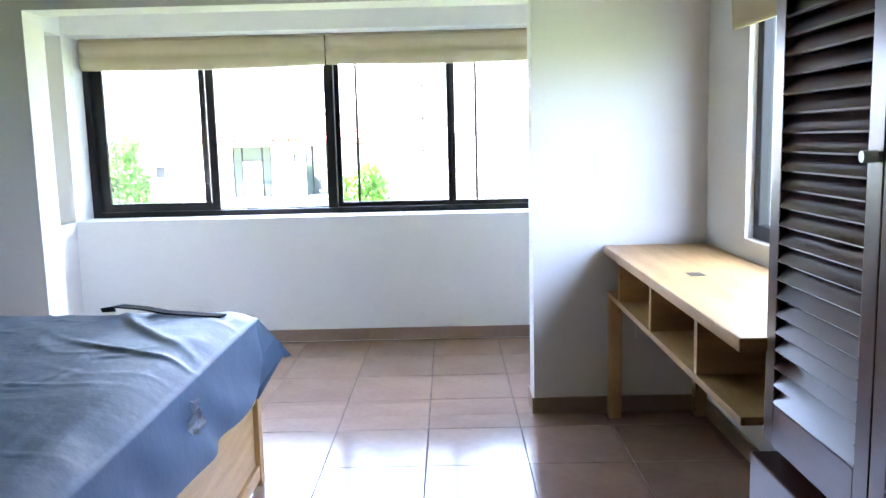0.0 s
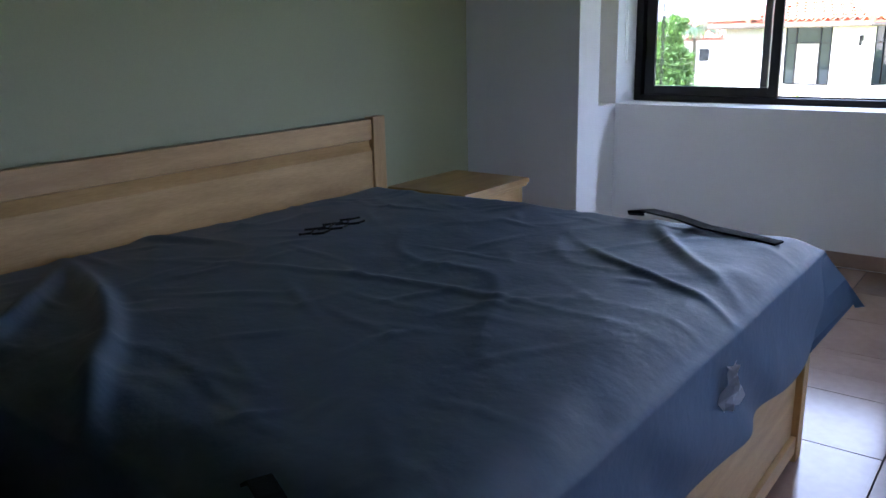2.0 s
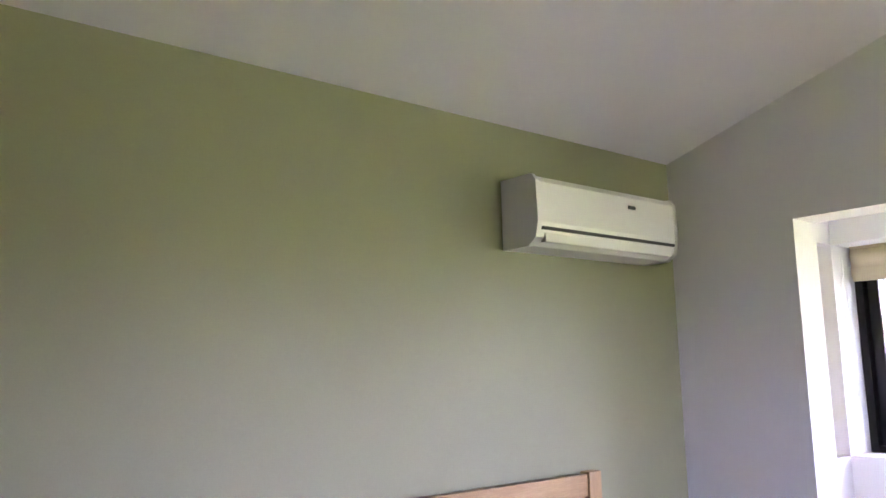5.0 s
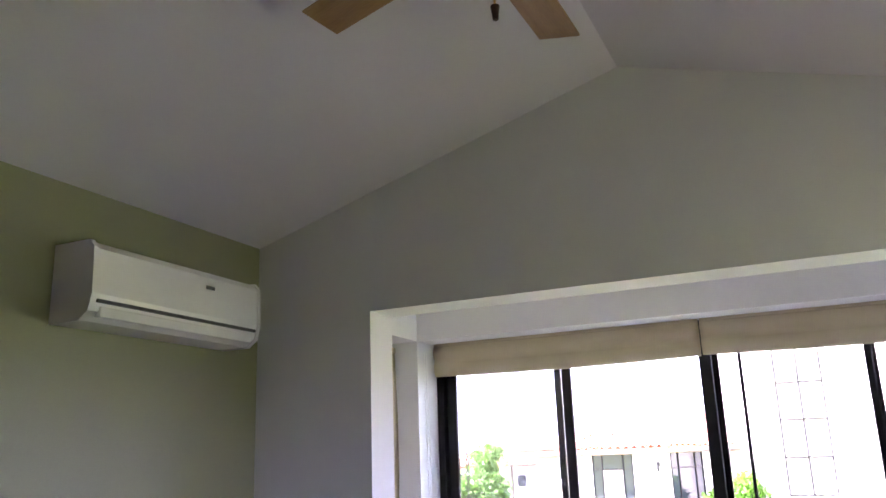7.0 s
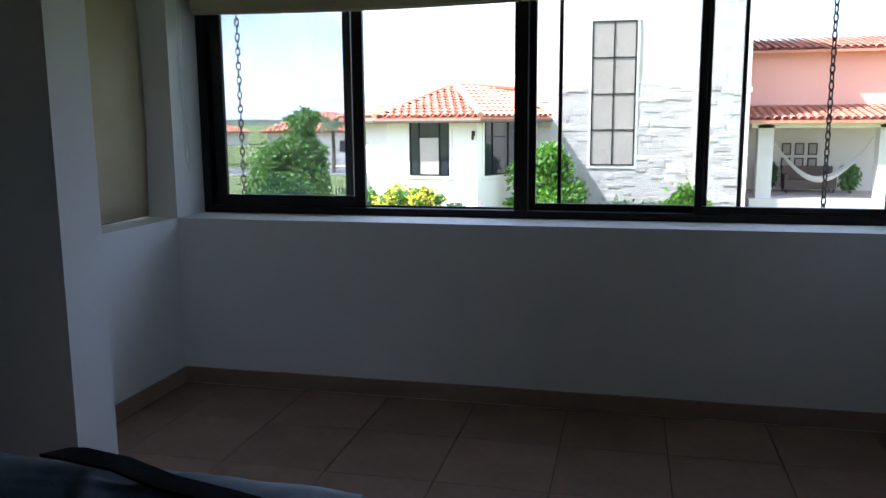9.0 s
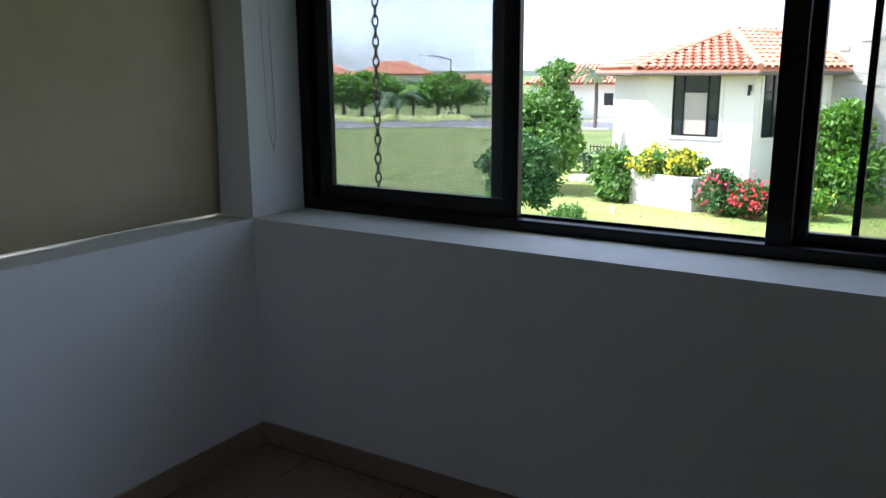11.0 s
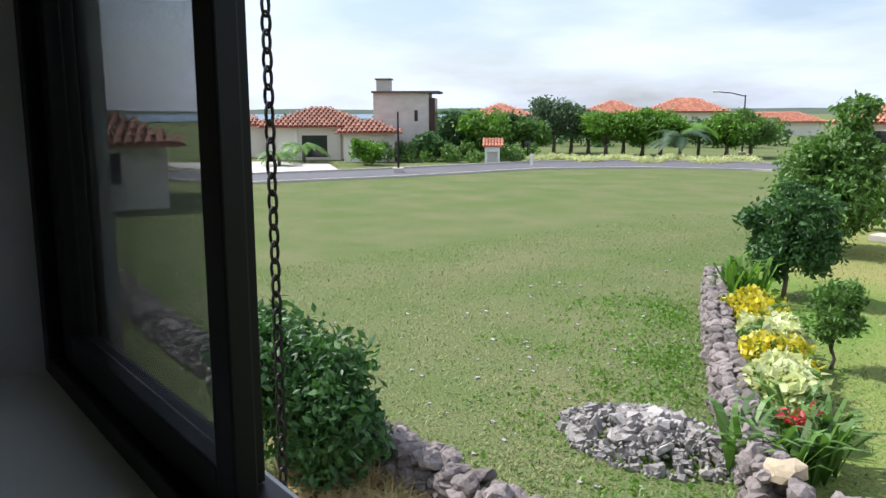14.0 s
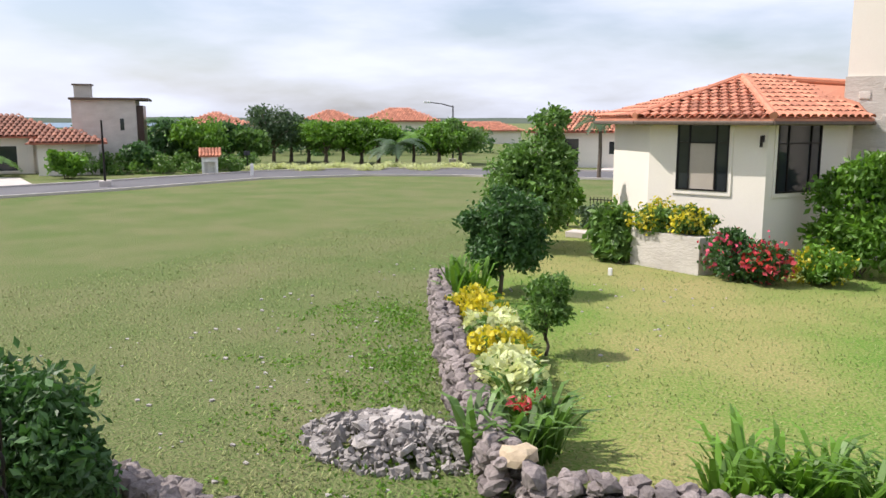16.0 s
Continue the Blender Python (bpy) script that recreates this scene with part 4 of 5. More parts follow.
for k, (nm, x, y, bl, n, lf, mt, lab, ex) in enumerate(HP):
    bush(nm, (x, y, GZ), bl, n, lf, mt, lab, extra=ex, seed=100 + k)


def palm(at, height, spread, fronds, label, seed=1, material=L_GREY):
    p = thing("palm_tree", at, label, "palm", "palms")
    rng = random.Random(seed)
    part("trunk", tube([(0, 0, -0.05), (0.05, 0, height * 0.5), (0, 0, height)], 0.13, 8, 0.7), BARK, p)
    for k in range(fronds):
        a, up = 2 * math.pi * k / fronds + rng.uniform(-0.2, 0.2), rng.uniform(0.1, 0.9)
        n_rib = 15
        fwd, s = Vector((math.cos(a), math.sin(a), 0)), Vector((-math.sin(a), math.cos(a), 0))
        vs = [fwd * spread * (i / 14) + Vector((0, 0, height + spread * (up * i / 14 - (0.5 + up * 0.5) * (i / 14) ** 2))) for i in range(n_rib)]
        fs = []
        for i in range(n_rib - 1):
            w = spread * 0.28 * math.sin(math.pi * min(0.97, (i / 14) * 0.85 + 0.15))
            for sd in (-1, 1):
                vs.append(vs[i] + s * sd * w + (fwd - Vector((0, 0, 0.6))) * w * 0.5)
                fs.append((i, i + 1, len(vs) - 1))
        me = bpy.data.meshes.new("frond")
        me.from_pydata([tuple(v) for v in vs], [], fs)
        me.materials.append(material)
        f = new("frond", me)
        f.parent = p
    return p


palm(tuple(spot(36.0, 60)), 1.6, 2.6, 16, "bushy young palm with grey-green fronds by the road", 5, L_GREY)
palm(tuple(spot(34.8, 62)), 2.2, 2.4, 12, "young palm with yellow-green fronds", 6, L_LIME)
palm(tuple(spot(21.7, 48)), 3.4, 1.8, 14, "tall garden palm before the garage", 7, L_GREY)
palm(tuple(spot(62.3, 55)), 1.0, 2.0, 16, "low palm before the stone house", 8, L_TREE)
palm(tuple(spot(64.0, 52)), 0.7, 1.6, 14, "low palm by the drive", 9, L_TREE)
palm(tuple(spot(51.8, 66)), 3.2, 2.4, 14, "dark palm behind the garden", 10, L_DARK)

# the row of round trees and hedges across the road
ROW = [(57.8, 52, 0.9, 1.1, L_LIME, "bush"), (51.0, 60, 2.0, 1.9, L_DARK, "tree"), (49.4, 58, 2.2, 1.9, L_LIME, "tree"), (47.6, 61, 2.2, 1.7, L_DARK, "tree"), (44.6, 66, 2.8, 2.4, L_GREY, "tree"),
       (43.4, 67, 2.6, 2.0, L_GREY, "tree"), (42.2, 66, 2.2, 1.7, L_TREE, "tree"), (41.0, 64, 2.2, 1.8, L_LIME, "tree"), (39.8, 65, 2.2, 1.7, L_LIME, "tree"), (38.5, 64, 2.2, 1.9, L_LIME, "tree"),
       (37.3, 63, 2.3, 2.0, L_LIME, "tree"), (33.0, 62, 2.0, 1.7, L_LIME, "tree"), (53.2, 56, 1.1, 1.3, L_DARK, "bush"), (31.5, 64, 2.2, 1.9, L_TREE, "tree"), (46.2, 60, 1.8, 1.4, L_TREE, "tree")]
for k, (yaw, rg, h, r, mt, kind_) in enumerate(ROW):
    bl = [(0, 0, h, r, r, r * 0.7), (r * 0.6, 0.1, h - 0.1, r * 0.7, r * 0.7, r * 0.5), (-r * 0.6, 0, h + 0.1, r * 0.65, r * 0.65, r * 0.5), (0.1, -r * 0.5, h + r * 0.35, r * 0.6, r * 0.6, r * 0.4)]
    p = spot(yaw, rg)
    if kind_ == "bush":
        bush("round_shrub", tuple(p), bl, 1800, 0.3, mt, "rounded green shrub across the road", seed=200 + k, group="far shrubs")
    else:
        tree("round_tree", tuple(p), h * 0.9, bl, 3200, 0.32, mt, "rounded green tree in the row across the road", 0.18, 200 + k, group="trees across the road")
hp = []
for i in range(60):
    q = spot(31 + i * 0.26, 56.5 + 1.5 * math.sin(i * 0.4))
    hp.append((q.x, q.y, GZ + 0.22, 0.55, 0.5, 0.28))
tagged(leaves("low_hedge", hp, 6000, 0.16, L_WHT, None, seed=301), "low pale variegated hedge along the road", "hedge", kind="stuff")
hp = []
for i in range(70):
    q = spot(30 + i * 0.5, 85 + 6 * math.sin(i * 1.3))
    hp.append((q.x, q.y, GZ + 1.2 + 0.5 * math.sin(i * 2.1), 1.6, 1.4, 1.4))
tagged(leaves("far_trees", hp, 16000, 0.45, L_DARK, None, seed=302), "dark belt of trees far across the road", "trees", kind="stuff")
hp = []
for i in range(26):
    q = spot(46 + i * 0.42, 57 + 3 * math.sin(i * 1.7))
    hp.append((q.x, q.y, GZ + 0.5 + 0.35 * math.sin(i * 2.3), 0.8, 0.7, 0.7))
tagged(leaves("garden_planting", hp, 8000, 0.24, L_TREE, None, seed=303), "mixed green garden planting by the kiosk", "planting", kind="stuff")


# ---- roofs ----
def tile_roof(eave_a, eave_b, top_a, top_b, parent, size=(0.24, 0.36), name="roof_tiles", material=None):
    """Barrel tiles laid in rows over one slope of a roof, between an eave line and a ridge line."""
    a, b, c, d = Vector(eave_a), Vector(eave_b), Vector(top_a), Vector(top_b)
    u = (b - a).normalized()
    nrm = u.cross((c + d) / 2 - (a + b) / 2).normalized()
    if nrm.z < 0:
        nrm = -nrm
    v = nrm.cross(u)
    if v.z < 0:
        v = -v
    rise = (c - a).dot(v)
    ca, da, lb = (c - a).dot(u), (d - a).dot(u), (b - a).dot(u)
    vs, fs = [], []
    for j in range(int(rise / size[1]) + 1):
        s = j * size[1]
        k = min(1, (s + size[1] * 0.4) / rise)
        lo, hi = ca * k, lb + (da - lb) * k
        n = int((hi - lo) / size[0])
        for i in range(n + 1):
            x = lo + (i + 0.5) * size[0]
            if x > hi + size[0] * 0.3:
                continue
            b0 = len(vs)
            for e, (sv, lift, w) in enumerate(((s - 0.03, 0.035, 0.47), (min(rise, s + size[1]), 0.005, 0.42))):
                for q in range(5):
                    ang = math.pi * q / 4
                    vs.append(a + u * (x - math.cos(ang) * size[0] * w) + v * sv + nrm * (lift + math.sin(ang) * size[0] * 0.32))
            for q in range(4):
                fs.append((b0 + q, b0 + q + 1, b0 + q + 6, b0 + q + 5))
    me = bpy.data.meshes.new(name)
    me.from_pydata([tuple(p) for p in vs], [], fs)
    me.materials.append(material or CLAY)
    ob = new(name, me)
    ob.parent = parent
    return tagged(ob, kind="stuff")


def facet(points, material, parent, name="roof_slope", thick=0.08):
    bm = bmesh.new()
    lo, hi = [bm.verts.new(Vector(p) - Vector((0, 0, thick))) for p in points], [bm.verts.new(p) for p in points]
    bm.faces.new(lo)
    bm.faces.new(hi)
    for i in range(len(points)):
        j = (i + 1) % len(points)
        bm.faces.new((lo[i], lo[j], hi[j], hi[i]))
    bmesh.ops.recalc_face_normals(bm, faces=bm.faces[:])
    return part(name, bm, material, parent)


def wall_window(parent, a, b, s0, s1, z0, z1, cols, rows, out, curtain=True, top_light=None):
    """A framed window on the wall from a to b, between distances s0 and s1 along it, standing out of it by a little."""
    a, b = Vector((*a, 0)), Vector((*b, 0))
    u = (b - a).normalized()
    n = Vector((u.y, -u.x, 0)) * out
    m = Matrix((( *u.xy, 0, 0), (*(-n).xy, 0, 0), (0, 0, 1, 0), (0, 0, 0, 1))).transposed()
    m.translation = a
    w = part("window", boxes([(s0 - 0.09, s1 + 0.09, -0.035, 0.02, z0 - 0.1, z0), (s0 - 0.09, s1 + 0.09, -0.03, 0.02, z1, z1 + 0.09), (s0 - 0.09, s0, -0.03, 0.02, z0, z1), (s1, s1 + 0.09, -0.03, 0.02, z0, z1)], 0.005), STUCCO, parent)
    w.matrix_basis = m
    f = 0.035
    bars = [(s0, s0 + f, -0.05, 0.01, z0, z1), (s1 - f, s1, -0.05, 0.01, z0, z1), (s0 + f, s1 - f, -0.05, 0.01, z0, z0 + f), (s0 + f, s1 - f, -0.05, 0.01, z1 - f, z1)]
    xs = [s0 + (s1 - s0) * c for c in cols]
    zs = [z0 + (z1 - z0) * r for r in rows]
    bars += [(x - f / 2, x + f / 2, -0.05, 0.01, z0 + f, z1 - f) for x in xs[1:-1]]
    part("frame", boxes(bars), ALU, w)
    for z in zs[1:-1]:
        part("transom", box(s0 + f, s1 - f, -0.046, 0.01, z - f / 2, z + f / 2), ALU, w)
    for i, (xa, xb) in enumerate(zip(xs, xs[1:])):
        for j, (za, zb) in enumerate(zip(zs, zs[1:])):
            lit = curtain and (len(cols) != 4 or i == 1) and (j < len(zs) - 2 or len(rows) > 3)
            part("pane", box(xa + f / 2, xb - f / 2, -0.02, 0.0, za + f / 2, zb - f / 2), CURTAIN if lit else DARKGLASS, w)
    return w


# ---- the neighbour's house ----
house = thing("neighbour_house", (0, 0, 0), "cream stucco bungalow with a clay tile hip roof", "house")
HB = [(-7.25, 24.95), (-4.47, 24.62), (-3.14, 27.0), (-3.14, 31.5), (-9.0, 31.5), (-9.0, 27.2)]
EZ, AZ = 1.47, 2.5
part("wall", prism(HB, GZ, EZ - 0.05, "z"), STUCCO, house)
cen = Vector((-5.75, 28.3, 0))
EV = []
for p in HB:
    q = Vector((*p, 0))
    EV.append(q + (q - cen).normalized() * 0.55 + Vector((0, 0, EZ)))
apex = Vector((-5.9, 28.2, AZ))
ridge_end = Vector((-3.55, 29.4, AZ - 0.16))
RT = [(apex, apex), (apex, ridge_end), (ridge_end, ridge_end), (ridge_end, ridge_end), (ridge_end, apex), (apex, apex)]
for i, (ta, tb) in enumerate(RT):
    ea, eb = EV[i], EV[(i + 1) % len(EV)]
    facet([ea, eb, ta] if ta == tb else [ea, eb, tb, ta], CLAY, house)
    up = Vector((0, 0, 0.01))
    if i == 1:
        tile_roof(ea + up, eb + up, apex, apex.lerp(ridge_end, 0.75), house)
    elif i in (0, 5):
        tile_roof(ea + up, eb + up, apex, apex, house)
    part("fascia", tube([ea - Vector((0, 0, 0.1)), eb - Vector((0, 0, 0.1))], 0.05, 6), BARK, house)
part("ridge_cap", tube([apex + Vector((0, 0, 0.07)), ridge_end + Vector((0, 0, 0.07))], 0.09, 8), CLAY, house)
for p in EV[:2]:
    part("hip_cap", tube([p + Vector((0, 0, 0.06)), p.lerp(apex, 0.5) + Vector((0, 0, 0.07)), apex + Vector((0, 0, 0.08))], 0.09, 8), CLAY, house)
wall_window(house, HB[0], HB[1], 0.72, 1.95, -0.2, 1.35, (0, 0.24, 0.76, 1), (0, 0.72, 1), 1)
wall_window(house, HB[1], HB[2], 0.30, 1.75, -0.2, 1.35, (0, 0.24, 0.76, 1), (0, 0.72, 1), 1, curtain=False)
lamp = part("wall_lamp", boxes([(-4.62, -4.54, 24.5, 24.66, 0.95, 1.1), (-4.61, -4.55, 24.44, 24.52, 0.84, 1.0)], 0.01), IRON, house, "small black wall lamp")
planter = thing("stone_planter", (0, 0, 0), "low ledge-stone planter wall before the house", "planter")
part("wall", prism([(-7.35, 24.15), (-5.55, 23.5), (-5.3, 23.85), (-5.3, 24.5), (-7.1, 24.75)], GZ, GZ + 0.85, "z"), LEDGE, planter)
step = thing("garden_step", (-10.0, 27.7, GZ), "grey concrete garden step", "step")
part("slab", box(-0.5, 0.5, -0.3, 0.3, 0, 0.18, 0.02), CONCRETE, step)
fence = thing("garden_fence", (-10.9, 30.4, GZ), "short black iron garden fence", "fence")
for z in (0.15, 0.85):
    part("rail", box(-0.1, 1.7, -0.015, 0.015, z, z + 0.03), IRON, fence)
for i in range(15):
    part("bar", box(-0.08 + i * 0.122, -0.06 + i * 0.122, -0.01, 0.01, 0, 0.95), IRON, fence)
mk = thing("garden_marker", (-7.21, 22.48, GZ), "small white marker on the lawn", "marker")
part("post", box(-0.045, 0.045, -0.03, 0.03, 0, 0.17, 0.01), PLASTIC, mk)

# ---- the tall stone house ----
tower = thing("stone_house", (0, 0, 0), "tall house with ledge-stone base and cream upper wall", "house")
TY0 = 28.0
part("stone_base", box(-3.4, 1.7, TY0, 36, GZ, 2.5), LEDGE, tower)
part("upper_wall", box(-3.36, 1.7, TY0 + 0.04, 36, 2.5, 7.5), STUCCO, tower)
part("buttress", box(1.7, 3.2, TY0 - 0.6, 36, GZ, 7.5), LEDGE, tower, "projecting ledge-stone buttress")
wall_window(tower, (-3.4, TY0), (1.7, TY0), 1.95, 3.3, -0.05, 4.4, (0, 0.5, 1), (0, 0.25, 0.5, 0.75, 1), 1)
rng_s = random.Random(5)
for i in range(230):
    x, z = rng_s.uniform(-3.3, 3.1), rng_s.uniform(GZ + 0.1, 2.4)
    if -1.55 < x < 0.05 and z > -0.3:
        continue
    yy = TY0 - (0.6 if x > 1.7 else 0)
    w, h = rng_s.uniform(0.12, 0.3), rng_s.uniform(0.05, 0.12)
    if abs(x - 1.7) < w:
        continue
    part("stone", box(x - w, x + w, yy - rng_s.uniform(0.01, 0.03), yy + 0.02, z - h, z + h, 0.015), LEDGE, tower)
patio = thing("patio_house", (0, 0, 0), "pink stucco house with a covered tiled patio", "house")
part("upper_wall", box(3.4, 10, 30, 36, 1.35, 3.55), PINK, patio)
part("back_wall", box(3.4, 10, 31.5, 31.7, GZ, 1.35), STUCCO, patio)
part("patio_floor", box(3.4, 10, 28.0, 31.5, GZ, -1.05), CONCRETE, patio)
for x in (3.6, 7.0):
    part("pillar", box(x, x + 0.45, 28.2, 28.65, -1.05, 1.2), LEDGE, patio)
part("beam", box(3.4, 10, 28.2, 28.6, 1.1, 1.32), STUCCO, patio)
facet([(3.2, 27.7, 1.33), (10, 27.7, 1.33), (10, 30, 1.72), (3.2, 30, 1.72)], CLAY, patio)
tile_roof((3.2, 27.7, 1.35), (10, 27.7, 1.35), (3.2, 30, 1.74), (10, 30, 1.74), patio)
facet([(3.2, 29.5, 3.5), (10, 29.5, 3.5), (10, 33, 4.1), (3.2, 33, 4.1)], CLAY, patio)
tile_roof((3.2, 29.5, 3.52), (10, 29.5, 3.52), (3.2, 33, 4.12), (10, 33, 4.12), patio)
ham = thing("hammock", (0, 0, 0), "white cloth hammock slung between the patio pillars", "hammock")
hm, hr = bmesh.new(), []
for i in range(17):
    u = i / 16
    x, z = 4.05 + 3.0 * u, 0.85 - 1.45 * math.sin(math.pi * u) ** 0.9
    w = 0.05 + 0.3 * math.sin(math.pi * u)
    hr.append([hm.verts.new((x, 28.9 + w * q, z + 0.25 * w * q * q * 2)) for q in (-1, -0.5, 0, 0.5, 1)])
for a, b in zip(hr, hr[1:]):
    for q in range(4):
        hm.faces.new((a[q], a[q + 1], b[q + 1], b[q]))
bmesh.ops.solidify(hm, geom=hm.faces[:], thickness=0.02)
part("cloth", hm, PLASTIC, ham)
for i in range(6):
    pf = thing("picture", (5.0 + 0.42 * (i % 3), 31.48, 0.35 - 0.5 * (i // 3)), "small dark framed picture on the patio wall", "picture", "patio pictures")
    part("frame", boxes([(-0.15, 0.15, -0.03, 0, -0.2, -0.16), (-0.15, 0.15, -0.03, 0, 0.16, 0.2), (-0.15, -0.11, -0.03, 0, -0.16, 0.16), (0.11, 0.15, -0.03, 0, -0.16, 0.16)]), IRON, pf)
    part("print", box(-0.11, 0.11, -0.015, 0, -0.16, 0.16), CURTAIN, pf)
bench = thing("patio_sofa", (5.6, 30.7, -1.05), "dark wicker sofa against the patio wall", "sofa")
part("seat", box(-0.8, 0.8, -0.35, 0.35, 0.12, 0.42, 0.03), BARK, bench)
part("backrest", box(-0.8, 0.8, 0.25, 0.4, 0.42, 0.85, 0.03), BARK, bench)
for x in (-0.8, 0.66):
    part("armrest", box(x, x + 0.14, -0.35, 0.25, 0.42, 0.62, 0.03), BARK, bench)
for x in (-0.76, 0.7):
    for y in (-0.32, 0.3):
        part("leg", box(x, x + 0.06, y, y + 0.06, 0, 0.12), DARKWOOD, bench)
bush("potted_plant", (4.3, 30.6, -1.05), [(0, 0, 0.6, 0.35, 0.35, 0.45)], 700, 0.2, L_DARK, "dark green plant on the patio", seed=400)
bush("potted_plant", (6.8, 30.4, -1.05), [(0, 0, 0.55, 0.35, 0.35, 0.45)], 700, 0.2, L_TREE, "green potted plant on the patio", seed=401)


# ---- far houses ----
def local(yaw, rng, turn=0.0, z=GZ):
    p = spot(yaw, rng, z)
    return (p.x, p.y, p.z), yaw + turn


def hip_house(name, yaw, rng, w, d, h, rise, label, turn=0.0, wall=None, over=0.6, tiles=None):
    at, tn = local(yaw, rng, turn)
    o = thing(name, at, label, "house", turn=tn)
    part("wall", box(-w / 2, w / 2, 0, d, 0, h), wall or STUCCO, o)
    e = [(-w / 2 - over, -over, h), (w / 2 + over, -over, h), (w / 2 + over, d + over, h), (-w / 2 - over, d + over, h)]
    k = min(w, d) / 2
    r = [(-w / 2 + k, d / 2, h + rise), (w / 2 - k, d / 2, h + rise)]
    facet([e[0], e[1], r[1], r[0]], CLAYFAR, o)
    facet([e[1], e[2], r[1]], CLAYFAR, o)
    facet([e[2], e[3], r[0], r[1]], CLAYFAR, o)
    facet([e[3], e[0], r[0]], CLAYFAR, o)
    tile_roof((e[0][0], e[0][1], h + 0.02), (e[1][0], e[1][1], h + 0.02), (*r[0][:2], r[0][2] + 0.02), (*r[1][:2], r[1][2] + 0.02), o, (0.34, 0.5), material=tiles or CLAY)
    return o


def local_window(o, x0, x1, z0, z1, y=0.0):
    w = part("window", boxes([(x0 - 0.1, x1 + 0.1, y - 0.06, y, z0 - 0.1, z0), (x0 - 0.1, x1 + 0.1, y - 0.06, y, z1, z1 + 0.1), (x0 - 0.1, x0, y - 0.06, y, z0, z1), (x1, x1 + 0.1, y - 0.06, y, z0, z1)]), STUCCO, o)
    part("pane", box(x0, x1, y - 0.03, y - 0.005, z0, z1), DARKGLASS, w)


sh = hip_house("stone_villa", 61.3, 58, 7.2, 6, 2.35, 1.35, "cream villa with a clay tile roof across the road", -4, tiles=CLAYOLD)
local_window(sh, -1.1, 0.7, 0.2, 1.75)
for x in (-3.3, -1.7, 1.3):
    part("pilaster", box(x, x + 0.35, -0.18, 0, 0, 2.2, 0.02), STUCCO, sh)
part("door", box(2.0, 2.7, -0.05, 0, 0, 2.0, 0.01), DARKWOOD, sh)
vw = hip_house("villa_wing", 57.7, 55, 3.4, 3.2, 2.0, 0.85, "small cream villa wing with a clay tile roof", -2, tiles=CLAYOLD)
local_window(vw, -0.75, 0.55, 0.5, 1.45)
part("stone_pier", box(1.0, 1.75, -0.12, 0.4, 0, 1.95, 0.02), LEDGE, vw)
wg = hip_house("villa_annex", 66.8, 62, 4.5, 4, 2.4, 1.0, "low cream annex with a clay tile roof", 0, tiles=CLAYOLD)
lw = hip_house("side_villa", 79.5, 30, 8.5, 6, 2.3, 1.7, "villa with a weathered tile roof at the lot's side", -2, tiles=CLAYOLD)
local_window(lw, 1.2, 2.7, 0.9, 2.0)
local_window(lw, -1.2, -0.3, 0.1, 2.0)
lc = part("chimney", box(1.6, 2.3, 2.4, 3.0, 3.0, 4.9, 0.03), LEDGE, lw)
part("chimney_cap", box(1.5, 2.4, 2.3, 3.1, 4.9, 5.0), BARK, lc)
at, tn = local(55.4, 60, -6)
tw = thing("stone_tower", at, "square ledge-stone tower with a chimney and flat cap", "tower", turn=tn)
part("shaft", box(-2.05, 2.05, 0, 4, 0, 4.75), LEDGE, tw)
part("cap", box(-2.15, 2.9, -0.3, 4.3, 4.75, 4.9, 0.02), BARK, tw)
ch = part("chimney", box(-1.95, -0.9, 1, 2.2, 4.9, 5.75, 0.02), LEDGE, tw)
part("chimney_cap", box(-2.05, -0.8, 0.9, 2.3, 5.75, 5.85), BARK, ch)
part("slit_window", box(1.0, 1.25, -0.03, 0.02, 2.7, 3.5), DARKGLASS, tw)
part("side_bay", box(2.05, 2.5, 0.5, 3.5, 0, 4.4), DARKWOOD, tw, "dark recessed glazing beside the tower")
for yaw, rg, w, z, h in ((48.4, 95, 7.5, 2.8, 1.5), (40.6, 105, 8.0, 3.1, 1.6), (35.8, 105, 9.5, 3.3, 1.7), (30.0, 120, 12, 1.9, 1.3)):
    hip_house("far_villa", yaw, rg, w, 7, z, h, "distant villa with an orange clay tile roof", 0)
ga = hip_house("garage_house", 22.0, 60, 9, 7, 2.6, 1.5, "cream garage house with a clay tile roof", 3)
local_window(ga, 1.0, 1.7, 1.0, 1.9)
local_window(ga, -3.6, -1.2, 0.05, 2.1)

# ---- street furniture ----
at, tn = local(48.9, 54)
ki = thing("mail_kiosk", at, "small white kiosk with a clay tile cap", "kiosk", turn=tn)
part("body", boxes([(-0.5, -0.35, -0.35, 0.35, 0, 1.15), (0.35, 0.5, -0.35, 0.35, 0, 1.15), (-0.35, 0.35, -0.35, 0.35, 0.75, 1.15), (-0.35, 0.35, 0.1, 0.35, 0, 0.75)]), PLASTIC, ki)
for s in (-1, 1):
    facet([(-0.65, 0.5 * s, 1.13), (0.65, 0.5 * s, 1.13), (0.65, 0, 1.6), (-0.65, 0, 1.6)], CLAY, ki, "roof_slope", 0.07)
tile_roof((-0.65, -0.5, 1.15), (0.65, -0.5, 1.15), (-0.65, 0, 1.62), (0.65, 0, 1.62), ki, (0.2, 0.3))


